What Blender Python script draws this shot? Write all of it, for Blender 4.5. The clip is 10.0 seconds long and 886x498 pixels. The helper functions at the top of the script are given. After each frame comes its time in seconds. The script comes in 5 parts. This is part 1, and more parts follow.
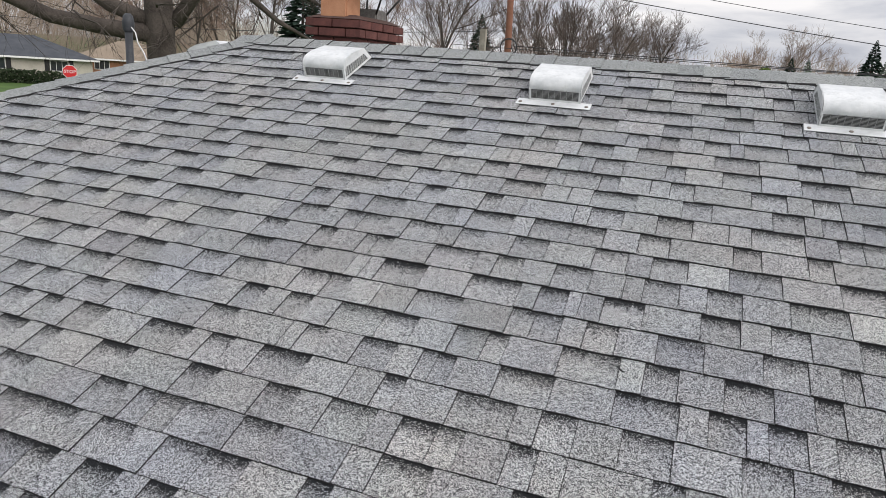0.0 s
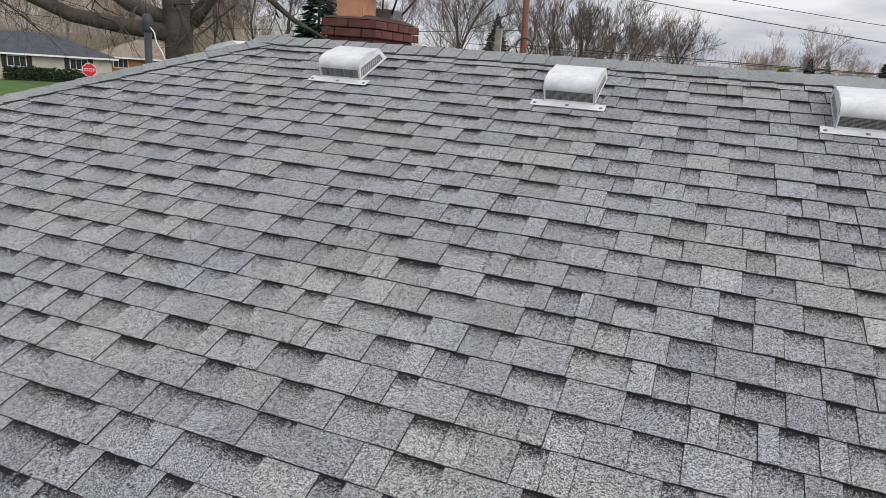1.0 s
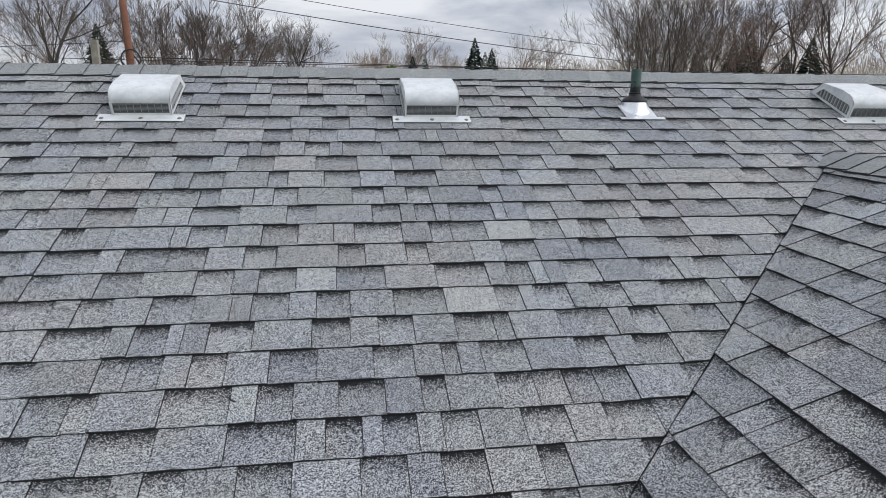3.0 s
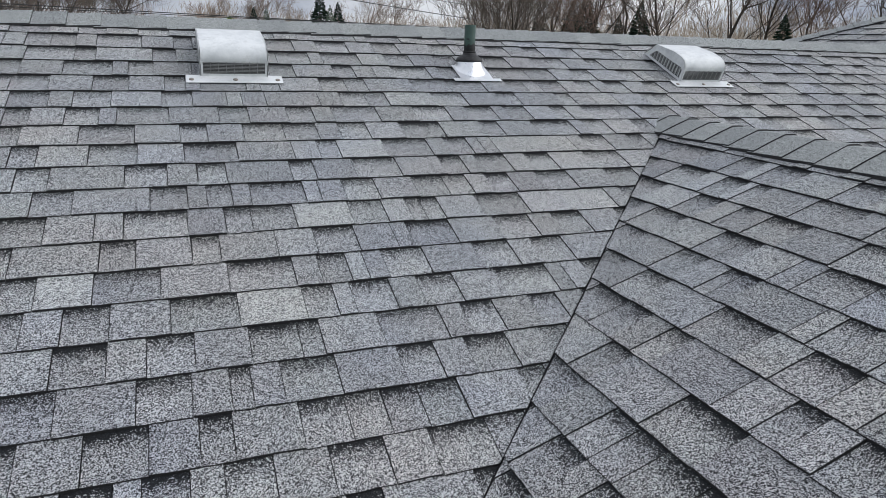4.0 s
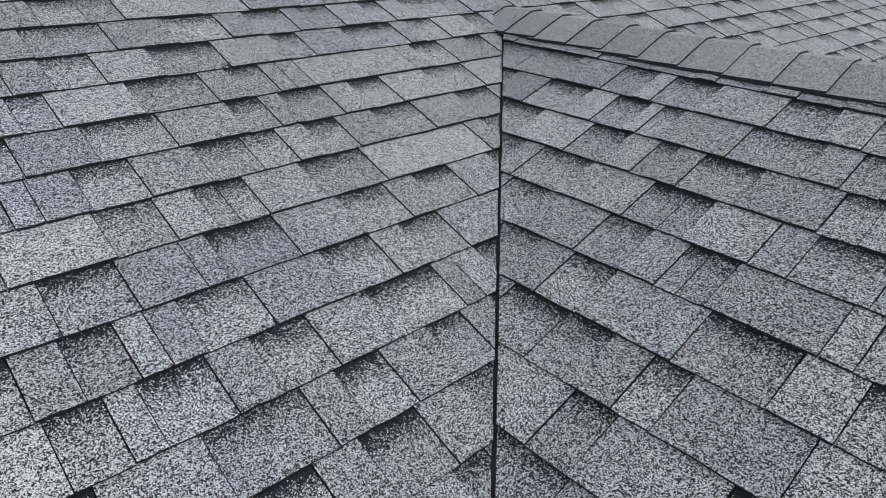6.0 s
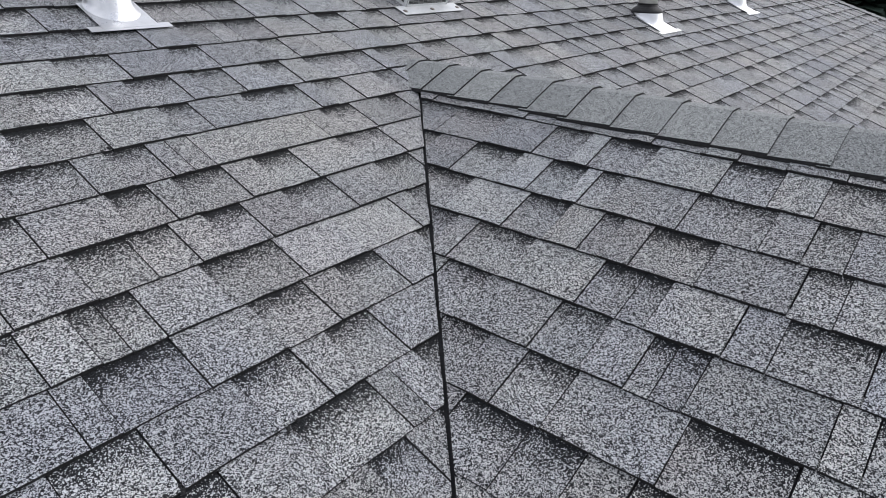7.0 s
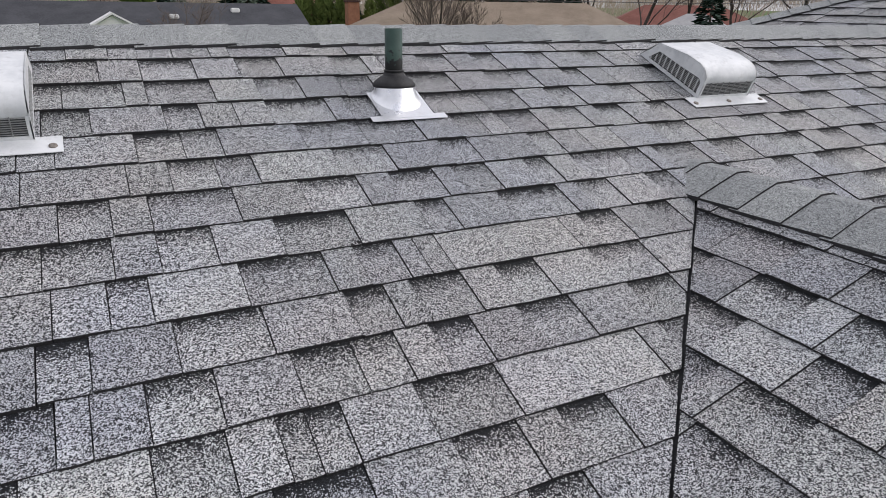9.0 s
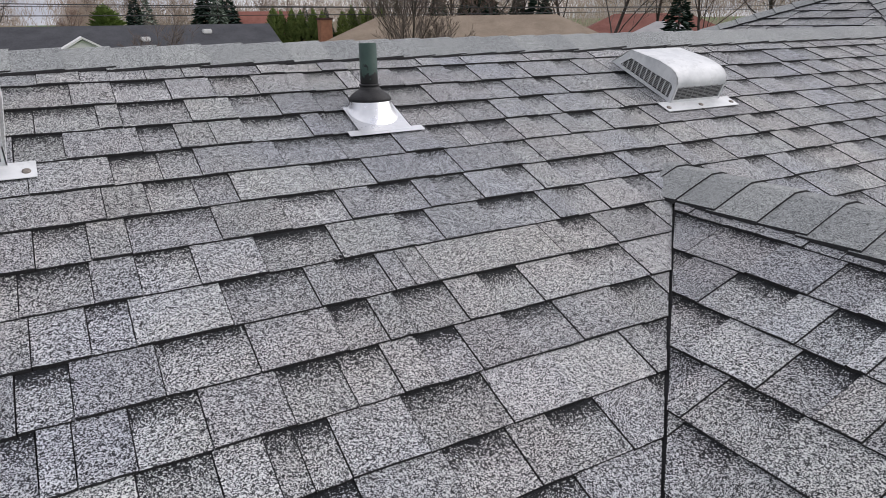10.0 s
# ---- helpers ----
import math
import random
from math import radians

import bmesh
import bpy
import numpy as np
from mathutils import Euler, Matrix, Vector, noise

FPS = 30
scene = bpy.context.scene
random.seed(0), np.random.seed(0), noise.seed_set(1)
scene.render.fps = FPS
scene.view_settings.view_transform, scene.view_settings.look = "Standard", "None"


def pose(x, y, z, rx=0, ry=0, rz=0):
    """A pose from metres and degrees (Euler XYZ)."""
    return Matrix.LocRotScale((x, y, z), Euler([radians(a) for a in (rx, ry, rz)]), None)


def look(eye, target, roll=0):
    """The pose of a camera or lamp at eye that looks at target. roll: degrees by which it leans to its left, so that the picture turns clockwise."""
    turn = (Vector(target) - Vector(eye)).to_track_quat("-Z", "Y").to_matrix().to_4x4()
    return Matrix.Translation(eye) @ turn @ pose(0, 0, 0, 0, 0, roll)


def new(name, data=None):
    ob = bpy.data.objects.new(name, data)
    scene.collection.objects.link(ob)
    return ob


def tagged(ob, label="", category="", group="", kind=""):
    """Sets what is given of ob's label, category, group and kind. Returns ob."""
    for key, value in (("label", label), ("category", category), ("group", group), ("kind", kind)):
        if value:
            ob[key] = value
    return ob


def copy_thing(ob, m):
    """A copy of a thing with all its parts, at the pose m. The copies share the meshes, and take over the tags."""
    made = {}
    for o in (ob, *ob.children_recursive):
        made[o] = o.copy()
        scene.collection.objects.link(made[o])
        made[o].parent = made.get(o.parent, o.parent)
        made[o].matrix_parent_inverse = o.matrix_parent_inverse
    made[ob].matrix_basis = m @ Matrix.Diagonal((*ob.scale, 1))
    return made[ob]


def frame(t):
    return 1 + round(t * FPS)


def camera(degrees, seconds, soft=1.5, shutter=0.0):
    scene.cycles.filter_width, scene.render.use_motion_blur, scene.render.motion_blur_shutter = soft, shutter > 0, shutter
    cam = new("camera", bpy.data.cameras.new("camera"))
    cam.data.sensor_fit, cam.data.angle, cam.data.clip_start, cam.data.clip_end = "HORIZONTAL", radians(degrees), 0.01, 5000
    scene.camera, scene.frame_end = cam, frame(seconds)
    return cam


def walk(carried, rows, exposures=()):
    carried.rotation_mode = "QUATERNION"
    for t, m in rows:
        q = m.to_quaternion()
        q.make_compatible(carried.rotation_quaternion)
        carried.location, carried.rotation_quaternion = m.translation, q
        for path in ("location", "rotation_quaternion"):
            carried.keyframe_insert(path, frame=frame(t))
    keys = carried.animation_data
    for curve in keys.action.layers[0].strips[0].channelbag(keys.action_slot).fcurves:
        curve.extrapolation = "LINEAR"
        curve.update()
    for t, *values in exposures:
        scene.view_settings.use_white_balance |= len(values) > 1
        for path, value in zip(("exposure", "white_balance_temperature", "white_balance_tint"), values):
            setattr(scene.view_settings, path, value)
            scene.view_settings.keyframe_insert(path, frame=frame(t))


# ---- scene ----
# ---- camera ----
cam = camera(66.68, 10.0, soft=0.6)
SLOPE = 22.62                     # main roof pitch, degrees (5 in 12)
BASE = 3.58                       # height of the roof datum over the ground
ROOF = pose(0, 0, BASE, SLOPE, 0, 0)   # x along the ridge, y up the slope, z off the shingles
PATH = [
    (0, (0.252, -1.473, 1.634), (-0.378, 0.005, 0.443), -4.7),
    (0.3, (0.240, -1.485, 1.635), (-0.432, -0.103, 0.518), -5.3),
    (0.5, (0.236, -1.486, 1.638), (-0.494, -0.041, 0.463), -5.7),
    (0.8, (0.242, -1.492, 1.652), (-0.456, -0.124, 0.534), -6.2),
    (1, (0.261, -1.483, 1.648), (-0.407, -0.021, 0.458), -5.1),
    (1.3, (0.298, -1.456, 1.648), (-0.212, -0.032, 0.499), -5.7),
    (1.5, (0.334, -1.44, 1.641), (-0.055, 0.107, 0.435), -3.7),
    (1.8, (0.372, -1.398, 1.637), (0.242, 0.130, 0.516), 0.1),
    (2, (0.4, -1.39, 1.629), (0.365, 0.241, 0.472), 2.0),
    (2.2, (0.422, -1.378, 1.628), (0.440, 0.179, 0.540), 2.1),
    (2.5, (0.437, -1.366, 1.611), (0.551, 0.265, 0.459), 3.2),
    (2.8, (0.458, -1.323, 1.594), (0.657, 0.207, 0.486), 3.7),
    (3, (0.498, -1.301, 1.568), (0.794, 0.289, 0.391), 4.8),
    (3.2, (0.54, -1.249, 1.521), (0.961, 0.29, 0.315), 6.8),
    (4.3, (0.78, -0.818, 1.376), (1.531, 0.568, 0.146), 12.7),
    (4.5, (0.793, -0.715, 1.338), (1.6, 0.632, 0.1), 13.2),
    (4.7, (0.843, -0.598, 1.300), (1.747, 0.613, 0.149), 15.2),
    (5, (0.917, -0.452, 1.224), (2.059, 0.682, 0.036), 21.1),
    (5.2, (0.958, -0.391, 1.188), (2.083, 0.675, -0.076), 21.9),
    (6.3, (0.933, 0.003, 1.1), (2.201, 0.798, -0.227), 21.7),
    (6.5, (0.939, 0.059, 1.098), (2.305, 0.825, -0.147), 22.9),
    (6.8, (1.009, 0.108, 1.062), (2.368, 0.791, -0.076), 23.8),
    (7, (1.084, 0.123, 1.066), (2.516, 0.85, -0.126), 23.8),
    (7.2, (1.151, 0.158, 1.074), (2.411, 0.966, -0.097), 23.3),
    (7.5, (1.235, 0.208, 1.084), (2.31, 1.277, -0.221), 21.4),
    (7.7, (1.258, 0.230, 1.084), (2.194, 1.315, -0.164), 18.9),
    (8, (1.263, 0.248, 1.082), (2.183, 1.452, -0.222), 16.7),
    (8.2, (1.269, 0.257, 1.074), (2.128, 1.416, -0.162), 16.1),
    (8.5, (1.275, 0.259, 1.08), (2.146, 1.495, -0.229), 15.7),
    (8.7, (1.278, 0.264, 1.083), (2.098, 1.452, -0.153), 15.4),
    (9, (1.284, 0.27, 1.1), (2.143, 1.551, -0.173), 14.1),
    (9.2, (1.287, 0.276, 1.095), (2.115, 1.507, -0.092), 13.7),
    (9.5, (1.286, 0.265, 1.1), (2.157, 1.563, -0.148), 11.7),
    (9.8, (1.283, 0.268, 1.096), (2.132, 1.490, -0.086), 12.4),
    (10, (1.281, 0.267, 1.096), (2.195, 1.549, -0.138), 12.9),
]
walk(cam, [(t, ROOF @ look(eye, target, roll)) for t, eye, target, roll in PATH],
     exposures=[(0.0, -0.09, 6640, 11), (0.5, -0.20, 6490, 11), (1.0, -0.20, 6490, 11), (1.5, -0.22, 6440, 13), (2.0, -0.26, 6450, 12), (2.5, -0.28, 6230, 10), (4.5, -0.33, 6220, 9), (5.2, -0.35, 6190, 8), (6.5, -0.35, 6270, 10), (7.5, -0.30, 6370, 14), (10.0, -0.27, 6490, 15)])

# ---- world and sun: bright broken overcast ----
world = bpy.data.worlds.new("overcast_sky")
scene.world = world
world.use_nodes = True
wn, wl = world.node_tree.nodes, world.node_tree.links
wn.clear()
w_out = wn.new("ShaderNodeOutputWorld")
w_bg = wn.new("ShaderNodeBackground")
w_sky = wn.new("ShaderNodeTexSky")
w_sky.sky_type, w_sky.sun_disc = "NISHITA", False
w_sky.sun_elevation, w_sky.sun_rotation = radians(34), radians(113)
w_skyscale = wn.new("ShaderNodeVectorMath")
w_skyscale.operation = "SCALE"
w_skyscale.inputs["Scale"].default_value = 0.10
w_co = wn.new("ShaderNodeTexCoord")
w_map = wn.new("ShaderNodeMapping")
w_map.inputs["Scale"].default_value = (1.6, 1.6, 6.0)
w_n1 = wn.new("ShaderNodeTexNoise")
w_n1.inputs["Scale"].default_value, w_n1.inputs["Detail"].default_value = 2.2, 7
w_n1.inputs["Roughness"].default_value, w_n1.inputs["Distortion"].default_value = 0.55, 0.35
w_r1 = wn.new("ShaderNodeValToRGB")
w_r1.color_ramp.elements[0].position, w_r1.color_ramp.elements[0].color = 0.36, (0.43, 0.47, 0.57, 1)
w_r1.color_ramp.elements[1].position, w_r1.color_ramp.elements[1].color = 0.64, (1.10, 1.10, 1.12, 1)
w_mid = w_r1.color_ramp.elements.new(0.48)
w_mid.color = (0.72, 0.75, 0.82, 1)
w_n2 = wn.new("ShaderNodeTexNoise")
w_n2.inputs["Scale"].default_value, w_n2.inputs["Detail"].default_value = 1.1, 4
w_r2 = wn.new("ShaderNodeValToRGB")
w_r2.color_ramp.elements[0].position, w_r2.color_ramp.elements[1].position = 0.30, 0.44
w_mix = wn.new("ShaderNodeMixRGB")
wl.new(w_co.outputs["Generated"], w_map.inputs["Vector"])
wl.new(w_map.outputs["Vector"], w_n1.inputs["Vector"])
wl.new(w_map.outputs["Vector"], w_n2.inputs["Vector"])
wl.new(w_n1.outputs["Fac"], w_r1.inputs["Fac"])
wl.new(w_n2.outputs["Fac"], w_r2.inputs["Fac"])
wl.new(w_sky.outputs["Color"], w_skyscale.inputs[0])
wl.new(w_r2.outputs["Color"], w_mix.inputs["Fac"])
wl.new(w_skyscale.outputs["Vector"], w_mix.inputs["Color1"])
wl.new(w_r1.outputs["Color"], w_mix.inputs["Color2"])
w_sep = wn.new("ShaderNodeSeparateXYZ")
w_grad = wn.new("ShaderNodeMapRange")      # a little brighter overhead
w_grad.inputs["To Min"].default_value, w_grad.inputs["To Max"].default_value = 0.94, 1.62
w_lift = wn.new("ShaderNodeVectorMath")
w_lift.operation = "SCALE"
wl.new(w_co.outputs["Generated"], w_sep.inputs[0])
wl.new(w_sep.outputs["Z"], w_grad.inputs["Value"])
wl.new(w_mix.outputs["Color"], w_lift.inputs[0])
wl.new(w_grad.outputs[0], w_lift.inputs["Scale"])
wl.new(w_lift.outputs["Vector"], w_bg.inputs["Color"])
w_bg.inputs["Strength"].default_value = 0.92
wl.new(w_bg.outputs["Background"], w_out.inputs["Surface"])

sun_data = bpy.data.lights.new("sun", "SUN")
sun_data.energy, sun_data.angle, sun_data.color = 2.6, radians(70), (1.0, 0.97, 0.93)
sun = new("sun", sun_data)
sun.matrix_world = look((38, -16, 32), (0, 0, 4))


# ---- materials ----
class Mat:
    """A node material with a Principled surface and a few short-cuts."""

    def __init__(self, name, rough=0.8, metal=0.0, spec=0.3):
        self.m = bpy.data.materials.new(name)
        self.m.use_nodes = True
        self.n, self.l = self.m.node_tree.nodes, self.m.node_tree.links
        self.b = self.n["Principled BSDF"]
        self.b.inputs["Roughness"].default_value = rough
        self.b.inputs["Metallic"].default_value = metal
        self.b.inputs["Specular IOR Level"].default_value = spec
        self.co = self.n.new("ShaderNodeTexCoord")

    def link(self, a, b):
        self.l.new(a, b)
        return self

    def noise(self, scale, detail=3, rough=0.55, vec=None, distort=0.0):
        t = self.n.new("ShaderNodeTexNoise")
        t.inputs["Scale"].default_value, t.inputs["Detail"].default_value = scale, detail
        t.inputs["Roughness"].default_value, t.inputs["Distortion"].default_value = rough, distort
        self.l.new(vec or self.co.outputs["Object"], t.inputs["Vector"])
        return t.outputs["Fac"]

    def cells(self, scale, vec=None):
        t = self.n.new("ShaderNodeTexVoronoi")
        t.inputs["Scale"].default_value = scale
        self.l.new(vec or self.co.outputs["Object"], t.inputs["Vector"])
        return t.outputs["Color"], t.outputs["Distance"]

    def ramp(self, fac, *stops, constant=False):
        r = self.n.new("ShaderNodeValToRGB")
        e = r.color_ramp.elements
        while len(e) < len(stops):
            e.new(0.5)
        for el, (p, c) in zip(e, stops):
            el.position, el.color = p, (*c, 1) if len(c) == 3 else c
        if constant:
            r.color_ramp.interpolation = "CONSTANT"
        self.l.new(fac, r.inputs["Fac"])
        return r.outputs["Color"]

    def mix(self, fac, a, b, how="MIX"):
        x = self.n.new("ShaderNodeMixRGB")
        x.blend_type = how
        for socket, value in ((x.inputs["Fac"], fac), (x.inputs["Color1"], a), (x.inputs["Color2"], b)):
            if hasattr(value, "is_linked"):
                self.l.new(value, socket)
            elif isinstance(value, tuple):
                socket.default_value = (*value, 1)
            else:
                socket.default_value = value
        return x.outputs["Color"]

    def math(self, how, a, b=0.0, c=0.0):
        x = self.n.new("ShaderNodeMath")
        x.operation = how
        for socket, value in zip(x.inputs, (a, b, c)):
            if hasattr(value, "is_linked"):
                self.l.new(value, socket)
            else:
                socket.default_value = value
        return x.outputs[0]

    def bump(self, height, strength=0.3, distance=0.002):
        x = self.n.new("ShaderNodeBump")
        x.inputs["Strength"].default_value, x.inputs["Distance"].default_value = strength, distance
        self.l.new(height, x.inputs["Height"])
        self.l.new(x.outputs["Normal"], self.b.inputs["Normal"])
        return self

    def colour(self, c):
        if isinstance(c, tuple):
            self.b.inputs["Base Color"].default_value = (*c, 1)
        else:
            self.l.new(c, self.b.inputs["Base Color"])
        return self


def granule_pick(m, vec):
    """Random value of each granule, blotched a little, and the relief of the granules."""
    cell, dist = m.cells(500, vec)
    sep = m.n.new("ShaderNodeSeparateColor")
    m.l.new(cell, sep.inputs[0])
    clump = m.math("MULTIPLY", m.math("SUBTRACT", m.noise(260, 2, 0.6, vec), 0.5), 0.62)
    patch = m.math("MULTIPLY", m.math("SUBTRACT", m.noise(75, 2, 0.6, vec), 0.5), 0.55)
    return m.math("ADD", m.math("MULTIPLY_ADD", sep.outputs[0], 0.86, 0.08), m.math("ADD", clump, patch)), dist, sep.outputs[1]


def shingle_material(name, band, pale=0.0):
    """Mineral granules on asphalt. band: the dark granule band printed on the lower layer, towards the upper edge."""
    m = Mat(name, rough=0.8, spec=0.22)
    info, geo = m.n.new("ShaderNodeObjectInfo"), m.n.new("ShaderNodeNewGeometry")
    seed = m.math("FRACT", m.math("MULTIPLY", m.math("ADD", info.outputs["Random"], geo.outputs["Random Per Island"]), 7.13))
    seed2 = m.math("FRACT", m.math("MULTIPLY", seed, 17.7))
    seed3 = m.math("FRACT", m.math("MULTIPLY", seed, 41.3))
    add = m.n.new("ShaderNodeVectorMath")
    add.operation = "ADD"
    off = m.n.new("ShaderNodeCombineXYZ")
    m.l.new(m.math("MULTIPLY", seed, 3.0), off.inputs[0])
    m.l.new(m.math("MULTIPLY", seed2, 3.0), off.inputs[1])
    m.l.new(m.co.outputs["UV"], add.inputs[0])
    m.l.new(off.outputs[0], add.inputs[1])
    vec = add.outputs[0]
    pick, dist, stray = granule_pick(m, vec)
    if pale:
        pick = m.math("ADD", pick, 0.06)           # fewer dark granules
    if band:
        uv = m.n.new("ShaderNodeSeparateXYZ")
        m.l.new(m.co.outputs["UV"], uv.inputs[0])
        rise = m.n.new("ShaderNodeMapRange")
        rise.inputs["From Min"].default_value, rise.inputs["From Max"].default_value = 0.070, 0.142
        m.l.new(uv.outputs[1], rise.inputs["Value"])
        ragged = m.noise(34, 3, 0.65, vec)
        share = m.math("MULTIPLY", m.math("POWER", rise.outputs[0], 1.35), m.math("ADD", 0.25, m.math("MULTIPLY", ragged, 1.35)))
        share = m.math("MULTIPLY", share, m.math("ADD", 0.70, m.math("MULTIPLY", seed3, 0.55)))
        black = m.math("LESS_THAN", stray, share)      # black granules crowd out the grey ones towards the top
        pick = m.math("MULTIPLY", pick, m.math("SUBTRACT", 1.0, m.math("MULTIPLY", black, 0.66)))
    grain = m.ramp(pick, (0.0, (0.012, 0.013, 0.015)), (0.27, (0.034, 0.036, 0.040)), (0.40, (0.125, 0.130, 0.137)),
                   (0.50, (0.335, 0.343, 0.350)), (0.68, (0.57, 0.58, 0.585)), constant=True)
    tint = m.ramp(seed, (0.0, (0.945, 0.95, 0.972)), (0.12, (0.972, 0.975, 0.988)), (0.35, (1.0, 1.0, 1.0)), (0.75, (1.01, 1.005, 0.985)), (1.0, (0.97, 0.985, 0.97)))
    tone = m.ramp(seed2, (0.0, (0.84, 0.84, 0.845)), (0.5, (0.97, 0.97, 0.97)), (1.0, (1.10, 1.10, 1.095)))
    if pale:
        tone = m.ramp(seed2, (0.0, (1.04, 1.045, 1.03)), (1.0, (1.10, 1.105, 1.09)))
    place = m.n.new("ShaderNodeVectorMath")
    place.operation = "ADD"
    m.l.new(m.co.outputs["Object"], place.inputs[0])
    m.l.new(info.outputs["Location"], place.inputs[1])
    wash = m.noise(1.3, 3, 0.6, place.outputs[0])
    weather = m.ramp(wash, (0.3, (0.93, 0.935, 0.96)), (0.7, (1.06, 1.06, 1.04)))
    hue = m.ramp(m.noise(1.9, 3, 0.6, place.outputs[0]), (0.36, (0.968, 0.983, 1.024)), (0.5, (1.0, 1.0, 1.0)), (0.64, (1.035, 1.0, 0.985)))
    c = m.mix(1.0, m.mix(1.0, m.mix(1.0, m.mix(1.0, grain, tint, "MULTIPLY"), tone, "MULTIPLY"), weather, "MULTIPLY"), hue, "MULTIPLY")
    return m.colour(c).bump(dist, 0.6, 0.0015).m


def speckled(name, a, b, scale, rough=0.85, bump=0.3, fine=None, metal=0.0, spec=0.3, depth=0.003):
    """Two tones mixed by noise at two scales, with matching relief."""
    m = Mat(name, rough, metal, spec)
    n1, n2 = m.noise(scale, 4), m.noise(fine or scale * 9, 3)
    f = m.math("ADD", m.math("MULTIPLY", n1, 0.6), m.math("MULTIPLY", n2, 0.4))
    return m.colour(m.ramp(f, (0.36, a), (0.64, b))).bump(n2, bump, depth).m


RAISED = shingle_material("granules_upper_layer", False)
SUNK = shingle_material("granules_lower_layer", True)
PALE = shingle_material("granules_pale", False, 1.0)
FELT = speckled("asphalt_felt", (0.02, 0.02, 0.022), (0.035, 0.035, 0.038), 20)
EDGE = speckled("asphalt_cut_edge", (0.018, 0.018, 0.019), (0.04, 0.04, 0.042), 150)


def cap_material():
    m = Mat("granules_ridge_cap", 0.8, spec=0.22)
    info, geo = m.n.new("ShaderNodeObjectInfo"), m.n.new("ShaderNodeNewGeometry")
    seed = m.math("FRACT", m.math("MULTIPLY", m.math("ADD", info.outputs["Random"], geo.outputs["Random Per Island"]), 5.3))
    pick, dist, stray = granule_pick(m, m.co.outputs["UV"])
    grain = m.ramp(pick, (0.0, (0.03, 0.032, 0.033)), (0.16, (0.12, 0.126, 0.128)), (0.38, (0.26, 0.267, 0.268)), (0.75, (0.42, 0.43, 0.425)), constant=True)
    tone = m.ramp(seed, (0.0, (0.90, 0.92, 0.925)), (1.0, (1.14, 1.155, 1.135)))
    return m.colour(m.mix(1.0, grain, tone, "MULTIPLY")).bump(dist, 0.5, 0.0015).m


CAP = cap_material()


def vent_metal():
    m = Mat("weathered_white_vent_metal", 0.42, 0.0, 0.5)
    streak = m.noise(9, 5, 0.65)
    grime = m.noise(34, 4, 0.6)
    c = m.ramp(streak, (0.32, (0.50, 0.52, 0.53)), (0.55, (0.66, 0.675, 0.68)), (0.8, (0.74, 0.75, 0.75)))
    c = m.mix(m.ramp(grime, (0.55, (0, 0, 0)), (0.75, (0.45, 0.45, 0.45))), c, (0.36, 0.37, 0.36))
    return m.colour(c).bump(streak, 0.08, 0.002).m


VENT = vent_metal()
GRILLE_DARK = speckled("dusty_grille_mesh", (0.05, 0.052, 0.055), (0.12, 0.122, 0.12), 60)
GRILLE_SLAT = speckled("vent_louvre_metal", (0.42, 0.43, 0.43), (0.56, 0.57, 0.57), 40, 0.5)
FRONT_SLAT = speckled("dirty_front_louvre", (0.20, 0.205, 0.205), (0.34, 0.345, 0.34), 40, 0.6)
SCREW = speckled("rusty_screw", (0.16, 0.14, 0.12), (0.32, 0.29, 0.26), 200, 0.6, metal=0.4)


def tin():
    m = Mat("bright_aluminium_flashing", 0.3, 0.9)
    dull = m.noise(22, 4, 0.6)
    m.l.new(m.ramp(dull, (0.35, (0.24, 0.24, 0.24)), (0.7, (0.46, 0.46, 0.46))), m.b.inputs["Roughness"])
    return m.colour(m.ramp(dull, (0.3, (0.82, 0.83, 0.85)), (0.75, (0.68, 0.69, 0.70)))).bump(dull, 0.05, 0.002).m


TIN = tin()
RUBBER = speckled("black_rubber_boot", (0.012, 0.012, 0.013), (0.03, 0.03, 0.031), 40, 0.55)
PVC = speckled("yellowed_white_pvc", (0.58, 0.57, 0.53), (0.68, 0.67, 0.64), 14, 0.45, 0.05)


def algae_pipe():
    """Dark green pipe with black grime that clings in patches above the collar."""
    m = Mat("weathered_dark_green_pipe", 0.6)
    n = m.noise(60, 4, 0.6)
    c = m.ramp(m.noise(14, 3), (0.3, (0.020, 0.044, 0.038)), (0.7, (0.042, 0.078, 0.064)))
    up = m.n.new("ShaderNodeSeparateXYZ")
    m.l.new(m.co.outputs["Object"], up.inputs[0])
    grime = m.math("ADD", n, m.math("MULTIPLY", m.math("SUBTRACT", 0.155, up.outputs[2]), 6.0))
    return m.colour(m.mix(m.ramp(grime, (0.60, (0, 0, 0)), (0.68, (1, 1, 1))), c, (0.010, 0.011, 0.011))).bump(n, 0.2).m


PIPE = algae_pipe()
BRICK = speckled("dark_red_brick", (0.066, 0.028, 0.026), (0.135, 0.053, 0.046), 9, 0.9, 0.5, 90)
MORTAR = speckled("sooty_red_mortar", (0.065, 0.038, 0.033), (0.12, 0.072, 0.062), 30, 0.95, 0.5)
CLAY = speckled("orange_clay_flue", (0.42, 0.20, 0.115), (0.52, 0.27, 0.16), 12, 0.8)
FLUE_GREY = speckled("sooty_grey_flue", (0.12, 0.11, 0.11), (0.26, 0.25, 0.24), 14, 0.8)
LID = speckled("galvanised_lid", (0.40, 0.40, 0.39), (0.58, 0.58, 0.57), 8, 0.45, 0.1, metal=0.3)
